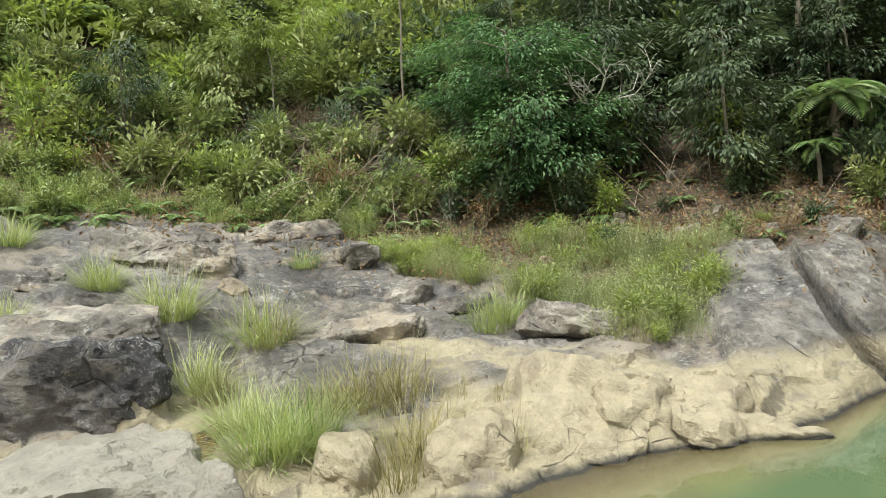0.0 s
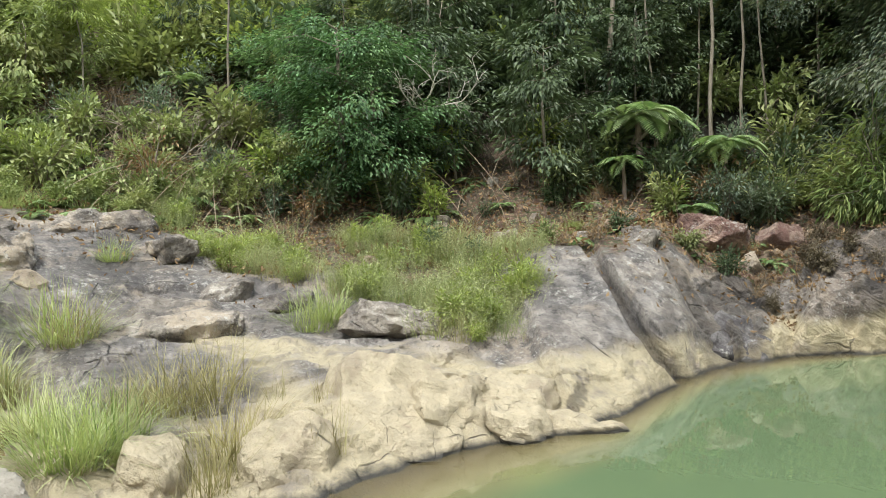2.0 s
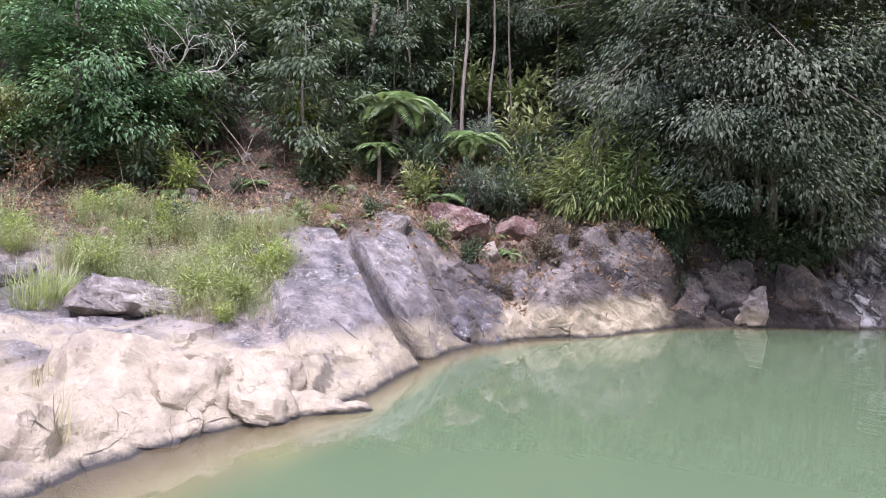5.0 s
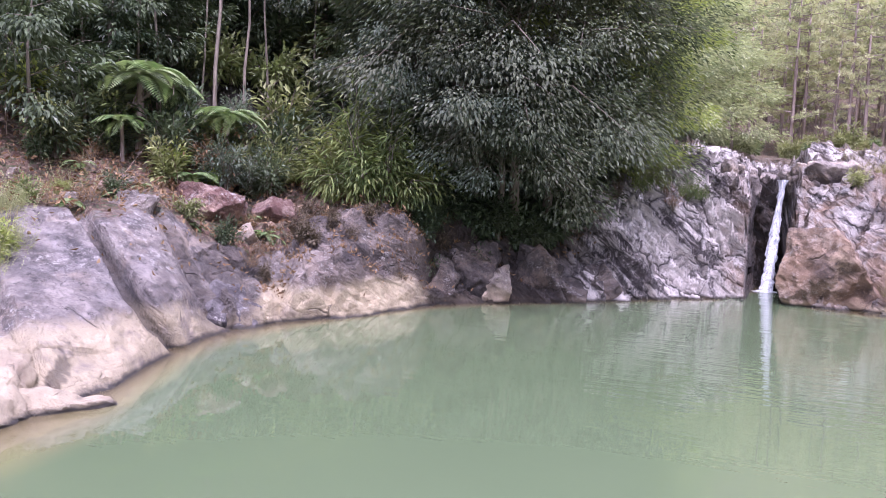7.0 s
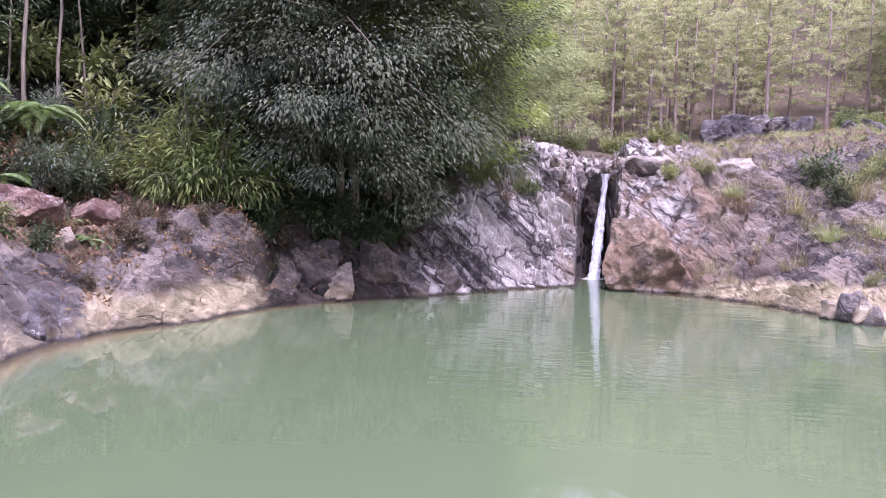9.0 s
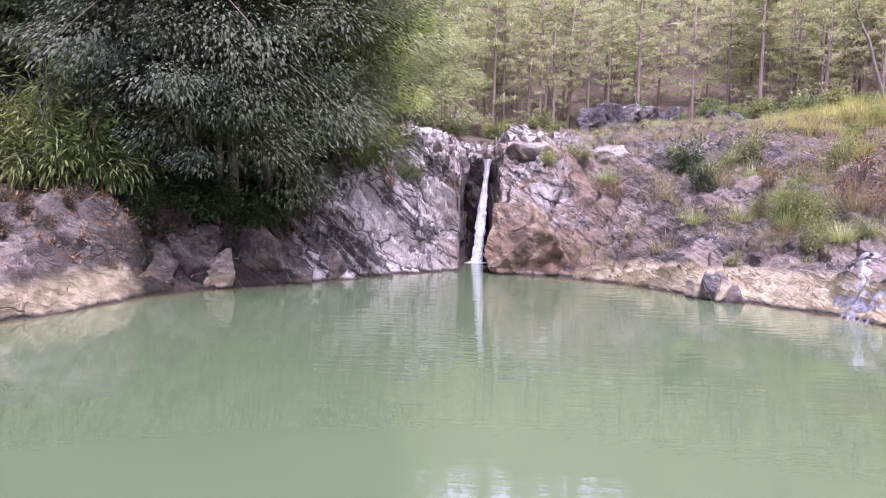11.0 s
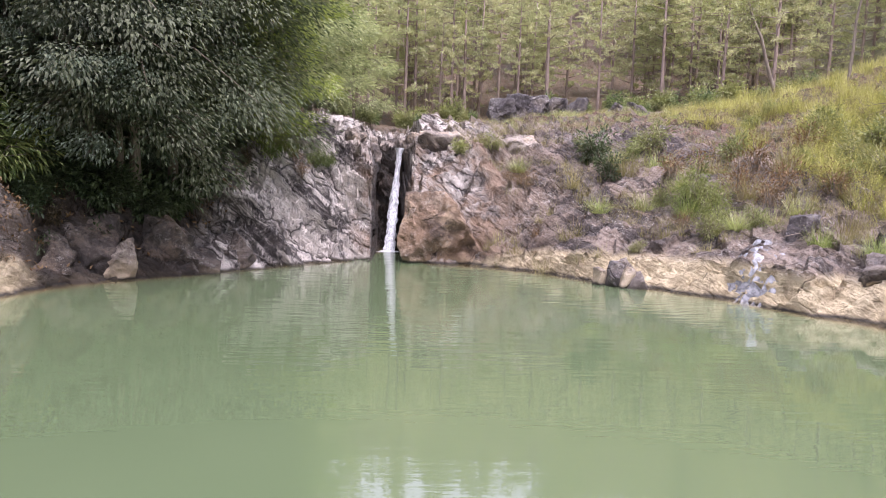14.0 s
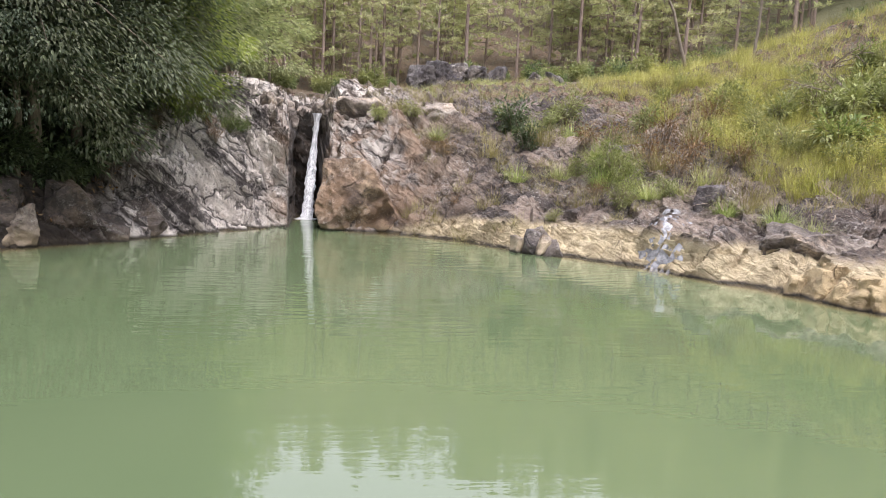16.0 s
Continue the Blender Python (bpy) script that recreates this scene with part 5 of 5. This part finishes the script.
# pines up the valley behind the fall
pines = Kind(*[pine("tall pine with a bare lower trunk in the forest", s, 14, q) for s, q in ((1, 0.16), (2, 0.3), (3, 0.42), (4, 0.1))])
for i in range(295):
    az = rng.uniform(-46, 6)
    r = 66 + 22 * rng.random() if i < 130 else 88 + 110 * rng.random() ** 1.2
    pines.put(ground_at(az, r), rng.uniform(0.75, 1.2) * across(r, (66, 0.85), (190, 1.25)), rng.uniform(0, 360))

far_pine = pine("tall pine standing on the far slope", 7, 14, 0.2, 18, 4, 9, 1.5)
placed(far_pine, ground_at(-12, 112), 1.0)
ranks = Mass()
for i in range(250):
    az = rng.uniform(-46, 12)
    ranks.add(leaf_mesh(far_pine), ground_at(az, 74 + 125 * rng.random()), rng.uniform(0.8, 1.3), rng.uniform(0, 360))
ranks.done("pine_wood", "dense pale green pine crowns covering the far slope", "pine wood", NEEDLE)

valley = {"green": (Mass(), (g1, g2), OLIVE), "lime": (Mass(), (l1, l2), MIDDLE)}
for i in range(100):
    az = rng.uniform(-44, 14)
    r = across(az, (-44, 46), (-20, 50), (0, 48), (8, 36), (14, 29)) + 26 * rng.random()
    mass, protos, mat = valley[rng.choice(("green", "lime"))]
    mass.add(leaf_mesh(rng.choice(protos)), ground_at(az, r), rng.uniform(0.5, 1.2), rng.uniform(0, 360))
for name, (mass, protos, mat) in valley.items():
    mass.done("valley_scrub", "green scrub on the valley floor below the pines", "undergrowth", mat)

# grass tufts on the left bank
t_green = Kind(tuft("bright green grass tuft rooted in a crack", GRASS, 1, 460, 0.95, 0.3, 0.013, 1.0, 0.55), tuft("bright green grass tuft rooted in a crack", GRASS, 2, 420, 0.8, 0.36, 0.013, 1.1, 0.55))
t_straw = Kind(tuft("dry straw-coloured grass tuft on the bank", STRAW, 3, 260, 1.1, 0.34, 0.011, 0.8, 0.4))
t_thin = Kind(tuft("sparse dry grass stalks on pale rock", STRAW, 4, 36, 0.8, 0.16, 0.009, 0.35, 0.1))
for az, r, s, kind in (
        (86.6, 11.9, 1.3, t_green), (85.8, 11.8, 1.0, t_straw), (92.6, 12.4, 1.15, t_green), (96.8, 13.4, 0.9, t_green), (100.5, 17.5, 1.1, t_green), (102, 15.5, 1.0, t_green),
        (103, 11.5, 0.8, t_green), (91.2, 10.3, 1.0, t_green), (90.2, 10.0, 0.7, t_straw), (85.2, 8.5, 1.25, t_green), (86.8, 8.3, 1.1, t_green), (84.0, 8.7, 1.1, t_green), (88.6, 9.1, 0.9, t_green),
        (78.6, 9.4, 1.0, t_straw), (76.6, 9.6, 0.95, t_straw), (80.6, 9.3, 0.85, t_straw), (75.6, 8.3, 0.9, t_straw), (77.4, 7.7, 0.85, t_straw), (82.8, 9.3, 0.7, t_straw),
        (68.6, 8.1, 0.9, t_thin), (70.0, 8.0, 0.8, t_thin), (69.2, 9.2, 0.7, t_thin), (50.6, 9.2, 0.6, t_thin), (79.5, 7.2, 0.8, t_thin), (72.5, 9.4, 0.7, t_thin),
        (69.8, 12.6, 1.0, t_green), (68.4, 12.9, 0.9, t_green), (83, 14.9, 0.7, t_green), (98, 18, 0.9, t_green), (94, 17.6, 0.7, t_green), (89, 17, 0.7, t_green)):
    kind.put(ground_at(az, r), s, rng.uniform(0, 360))


# grass past counting
def meadow(name, label, count, where, protos, low, high, material):
    m = Mass()
    for i in range(count):
        az, r = where(rng)
        for me in leaf_meshes(rng.choice(protos)):
            m.add(me, ground_at(az, r), rng.uniform(low, high), rng.uniform(0, 360))
    m.done(name, label, "grass", material)


small = tuft("bright green grass tuft rooted in a crack", GRASS, 7, 60, 0.75, 0.3, 0.013, 0.6)
fine = tuft("dry straw-coloured grass tuft on the bank", STRAW, 8, 50, 0.7, 0.3, 0.011, 0.6)
weeds = [weed("light green weed with narrow leaves in the grass", WEED, q) for q in (1, 2, 3)]
for one, az in zip(weeds, (59, 61.5, 64)):
    placed(one, ground_at(az, 13.2), 0.9)
placed(small, ground_at(66, 13.6), 0.9), placed(fine, ground_at(73, 14.6), 0.8)


def left_meadow(rg):
    """A place in the patchy grass between the rock and the wood; thickest beside the two slabs."""
    if rg.random() < 0.3:
        az = rg.gauss(58.6, 1.9)
        return az, rg.gauss(12.6, 0.5) + 0.1 * (az - 58)
    while True:
        az = rg.uniform(49, 80)
        low = across(az, (49, 13.6), (57, 12.2), (64, 13.2), (72, 14.2), (80, 15.8))
        r = low + 4.2 * rg.random() ** 1.2 * across(az, (49, 0.8), (60, 1.0), (80, 0.7))
        if noise.noise(Vector((az * 0.3, r * 0.9, 3.3))) > -0.02:
            return az, r


meadow("meadow_grass", "tall green grass on the bank below the trees", 110, left_meadow, (small,), 0.35, 0.85, GRASS)
meadow("meadow_weeds", "leafy green weeds among the grass below the trees", 480, left_meadow, weeds, 0.35, 1.0, WEED)
meadow("dry_grass", "pale dry grass among the green", 110, left_meadow, (fine,), 0.5, 1.05, STRAW)
meadow("herbs", "leafy herbs among the grass", 55, left_meadow, (l1, l2), 0.2, 0.45, LIME)
meadow("meadow_grass", "low grass at the edge of the wood", 130, lambda rg: (rg.uniform(78, 105), rg.uniform(17.0, 21)), (small,), 0.5, 1.0, GRASS)
meadow("herbs", "leafy herbs at the edge of the wood", 70, lambda rg: (rg.uniform(76, 105), rg.uniform(17.0, 21)), (g1, l1, g2), 0.25, 0.55, GREEN)
meadow("fern_growth", "low ferns at the edge of the wood", 85, lambda rg: (rg.uniform(72, 105), rg.uniform(16.6, 20.5)), (f1, f2), 0.5, 0.9, FERN)


def ridge(rg):
    az = rg.uniform(-43, -19)
    return az, across(az, (-43, 27), (-30, 30), (-20, 31.5)) + 9 * rg.random()


def short_ridge(rg):
    az = rg.uniform(-21, -6)
    return az, across(az, (-21, 31), (-14, 29), (-6, 28)) + 10 * rg.random()


meadow("ridge_grass", "long yellow-green grass along the ridge", 330, ridge, (small,), 0.6, 1.2, YELLOWGRASS)
meadow("ridge_grass", "dry straw-coloured grass along the ridge", 330, ridge, (fine,), 0.6, 1.2, STRAW)
meadow("short_grass", "short pale grass round the outcrops", 260, short_ridge, (small, fine), 0.3, 0.6, STRAW)
meadow("short_grass", "short green grass round the outcrops", 170, short_ridge, (small,), 0.3, 0.65, GRASS)


def slope(rg):
    """A place in the patches of grass on the right-hand slope."""
    while True:
        az = rg.uniform(-46, -24)
        r = across(az, (-46, 19), (-34, 21), (-29, 23), (-24, 27)) + 9.5 * rg.random()
        if noise.noise(Vector((az * 0.28, r * 0.5, 7.7))) > across(az, (-36, -0.35), (-24, 0.05)):
            return az, r


meadow("slope_grass", "green grass covering the slope", 300, slope, (small,), 0.6, 1.3, YELLOWGRASS)
meadow("slope_herbs", "leafy herbs covering the slope", 60, slope, (l1, l2), 0.25, 0.6, OLIVE)
meadow("slope_weeds", "yellow-green weeds covering the slope", 300, slope, weeds, 0.6, 1.3, YELLOWGRASS)
meadow("slope_grass", "dry grass on the slope", 380, slope, (fine,), 0.6, 1.2, STRAW)
meadow("slope_tufts", "scattered dry grass on the rocky slope", 330, lambda rg: (rg.uniform(-40, -3), rg.uniform(19.5, 29)), (fine, small), 0.5, 0.9, STRAW)
for az, r, s, kind in ((-21.2, 22.6, 0.75, shrubs_bamboo), (-21.8, 21.9, 0.7, shrubs_olive), (-22.8, 21.2, 0.5, shrubs_bamboo), (-25.5, 20.6, 0.5, shrubs_olive), (-14.2, 25.3, 0.7, shrubs_dark), (-18, 27, 0.9, shrubs_olive), (-6.5, 24.9, 0.5, shrubs_olive),
                       (-31, 25, 0.8, shrubs_olive), (-33, 24, 0.8, shrubs_olive), (-36, 24, 0.9, shrubs_green), (-38.5, 26, 1.0, shrubs_olive), (-34.5, 27, 1.2, shrubs_olive), (-29, 27, 0.9, shrubs_olive), (-40, 22, 1.0, shrubs_olive),
                       (6.5, 23.6, 0.4, shrubs_bamboo), (7.8, 23.2, 0.45, shrubs_dry), (8.6, 22.9, 0.5, shrubs_bamboo), (9.6, 22.4, 0.5, shrubs_green), (5.4, 23.7, 0.3, shrubs_bamboo), (7.2, 22.6, 0.4, shrubs_dry),
                       (-27, 23, 0.9, shrubs_dry), (-25, 24.5, 1.0, shrubs_dry), (-24, 22.8, 0.9, shrubs_dry), (-28, 25.6, 0.9, shrubs_dry), (-19.5, 24.2, 0.8, shrubs_dry), (-30, 22.4, 0.8, shrubs_dry), (-9.2, 23.4, 0.6, shrubs_dry),
                       (-20.6, 21.2, 0.5, shrubs_dry), (-22.3, 20.4, 0.6, shrubs_olive), (-19, 23, 0.5, shrubs_olive), (-16.6, 26.0, 0.6, shrubs_olive), (-15.2, 24.2, 0.5, shrubs_dark), (-13.2, 26.6, 0.5, shrubs_olive), (-17.5, 20.3, 0.3, shrubs_olive), (-10.2, 21.8, 0.4, shrubs_dry), (-26, 21.8, 0.8, shrubs_dry), (-21.6, 25.4, 0.8, shrubs_dry), (-23.4, 26.4, 0.8, shrubs_olive), (-4.2, 24.2, 0.35, shrubs_green), (-8.0, 23.2, 0.4, shrubs_dry)):
    kind.put(ground_at(az, r), s, rng.uniform(0, 360))
for i in range(16):
    az = rng.uniform(-43, -32)
    (shrubs_green if i % 2 else shrubs_olive).put(ground_at(az, rng.uniform(24.5, 31)), rng.uniform(0.55, 1.0), rng.uniform(0, 360))
for az, r, s in ((-36.5, 27, 1.2), (-38.5, 28, 1.2), (-35, 29.5, 1.0)):
    twigs.put(ground_at(az, r) + Vector((0, 0, 0.5)), s, rng.uniform(0, 360), (-60, 0))
for az, r, s, kind in ((-12.5, 23.4, 0.8, t_straw), (-14.6, 22.2, 0.8, t_green), (-16.2, 24.6, 1.0, t_straw), (-17.8, 22.8, 0.9, t_green), (-19.6, 21.0, 0.8, t_straw), (-20.4, 23.8, 1.1, t_green), (-21.0, 22.0, 1.1, t_green),
                       (-22.2, 22.6, 1.1, t_green), (-22.8, 24.8, 1.0, t_straw), (-24.2, 20.4, 0.8, t_green), (-24.8, 22.4, 1.0, t_straw), (-26.4, 20.8, 0.9, t_green), (-27.0, 24.2, 1.1, t_straw), (-28.0, 21.4, 0.8, t_green),
                       (-29.4, 19.8, 0.8, t_green), (-31.0, 20.6, 0.9, t_straw), (-33.0, 19.2, 0.8, t_green), (-35.0, 18.6, 0.8, t_green), (-18.6, 26.0, 1.0, t_green), (-15.4, 26.4, 0.9, t_green), (-8.6, 24.6, 0.7, t_green), (-5.8, 25.0, 0.6, t_straw)):
    kind.put(ground_at(az, r), s, rng.uniform(0, 360))
placed(pole_tree("bleached leaning trunk at the forest's edge", 5, 6.2, 0.1), ground_at(-26.0, 42), 1.0, 0, (0, -20))
placed(pole_tree("thin dark trunk standing in the ridge grass", 6, 7.0, 0.06), ground_at(-30.2, 35), 1.0, 0, (0, 4))


# ---- the waterfall and the stream ----
def falling_water():
    m = Mat("falling water")
    v = m.noise(2.0, 6, 0.75, m.scaled(9, 9, 1.6))
    m.bump(v, 0.8, 0.06)
    return m.done(m.mix(m.ramp(v, (0.36, 0.0), (0.62, 1.0)), (0.2, 0.23, 0.25), (0.82, 0.84, 0.86)), 0.3)


WHITE = falling_water()


def make_fall():
    verts, faces, n = [], [], 13
    for i in range(61):
        q = i / 60
        z = 3.3 - 3.28 * q
        wide = across(q, (0, 0.15), (0.08, 0.09), (0.3, 0.1), (0.55, 0.15), (0.8, 0.18), (1, 0.17)) * (1 + 0.3 * noise.noise(Vector((0, 5, z * 2.2))))
        c = Vector((across(q, (0, -0.08), (0.12, -0.1), (0.5, -0.2), (1, -0.3)), 25.9 - 1.5 * q * q, z))
        for k in range(n):
            s = k / (n - 1) * 2 - 1
            edge = 1 + 0.45 * noise.noise(Vector((s, 1, z * 7)))
            verts.append(c + Vector((s * wide * edge, -0.14 * (1 - s * s) + 0.06 * noise.noise(Vector((s * 5, 0, z * 2))), 0)))
    for i in range(60):
        for k in range(n - 1):
            faces.append((i * n + k, i * n + k + 1, (i + 1) * n + k + 1, (i + 1) * n + k))
    fall = tagged(piece("waterfall", mesh_from("waterfall", verts, faces, WHITE, True)), "narrow white waterfall dropping through a rock cleft", "waterfall")
    foam = [Vector((0, 0, 0.05))]
    for i in range(1, 9):
        for k in range(24):
            a = 2 * math.pi * k / 24
            q = Vector((math.cos(a) * 0.09 * i, math.sin(a) * 0.07 * i, 0))
            foam.append(q + Vector((0, 0, 0.07 - 0.012 * i + 0.05 * noise.noise(q * 9))))
    rings = [(0, 1 + k, 1 + (k + 1) % 24) for k in range(24)]
    rings += [(1 + i * 24 + k, 1 + (i + 1) * 24 + k, 1 + (i + 1) * 24 + (k + 1) % 24, 1 + i * 24 + (k + 1) % 24) for i in range(7) for k in range(24)]
    splash = piece("splash", mesh_from("splash", foam, rings, WHITE, True), fall, "white foam where the fall meets the pool")
    splash.location, splash.scale = (-0.3, 24.3, 0.0), (0.6, 0.6, 0.6)


make_fall()


def sheet(name, label, material, path, wide, seed, lift=0.03):
    """A thin sheet of water that follows the bank; path: degrees and distance from its head to its foot."""
    verts, faces, n = [], [], 7
    for i in range(41):
        q = i / 40 * (len(path) - 1)
        az, r = np.interp(q, range(len(path)), [p[0] for p in path]), np.interp(q, range(len(path)), [p[1] for p in path])
        a = radians(az)
        side = Vector((math.cos(a), math.sin(a), 0))
        for k in range(n):
            w = (k / (n - 1) - 0.5) * wide * (0.7 + 0.5 * noise.noise(Vector((seed, q * 2.1, 0))) + 0.5 * i / 40)
            q3 = Vector((-math.sin(a) * r, math.cos(a) * r, 0)) + side * w
            p = ground_at(math.degrees(math.atan2(-q3.x, q3.y)), math.hypot(q3.x, q3.y))
            out = Vector((math.sin(a) * 0.6, -math.cos(a) * 0.6, 0.75))
            verts.append(p + out * (lift + 0.05 * noise.noise(p * 2.5) - 0.12 * abs(k / (n - 1) - 0.5)))
    for i in range(40):
        for k in range(n - 1):
            faces.append((i * n + k, i * n + k + 1, (i + 1) * n + k + 1, (i + 1) * n + k))
    tagged(piece(name, mesh_from(name, verts, faces, material, True)), label, "stream")


def shallow_water(name, colour, rough):
    m = Mat(name)
    v = m.noise(9, 5, 0.7)
    m.bump(v, 0.7, 0.03)
    return m.done(m.mix(m.ramp(v, (0.4, 0.0), (0.62, 1.0)), tuple(c * 0.35 for c in colour), colour), rough)


# the stream's silver colour stands in for the sky's sheen on wet rock
sheet("stream", "thin silvery stream running over dark rock", shallow_water("silvery water", (0.4, 0.41, 0.43), 0.2), ((-26.2, 19.9), (-25.8, 19.0), (-25.4, 18.2), (-24.8, 17.5)), 1.1, 3.0, 0.016)
sheet("wet_channel", "shallow amber water in a rock channel", shallow_water("amber water", (0.2, 0.14, 0.055), 0.1), ((89.5, 9.2), (91.5, 8.7), (94.5, 8.2), (97, 7.6)), 0.55, 5.0, 0.05)
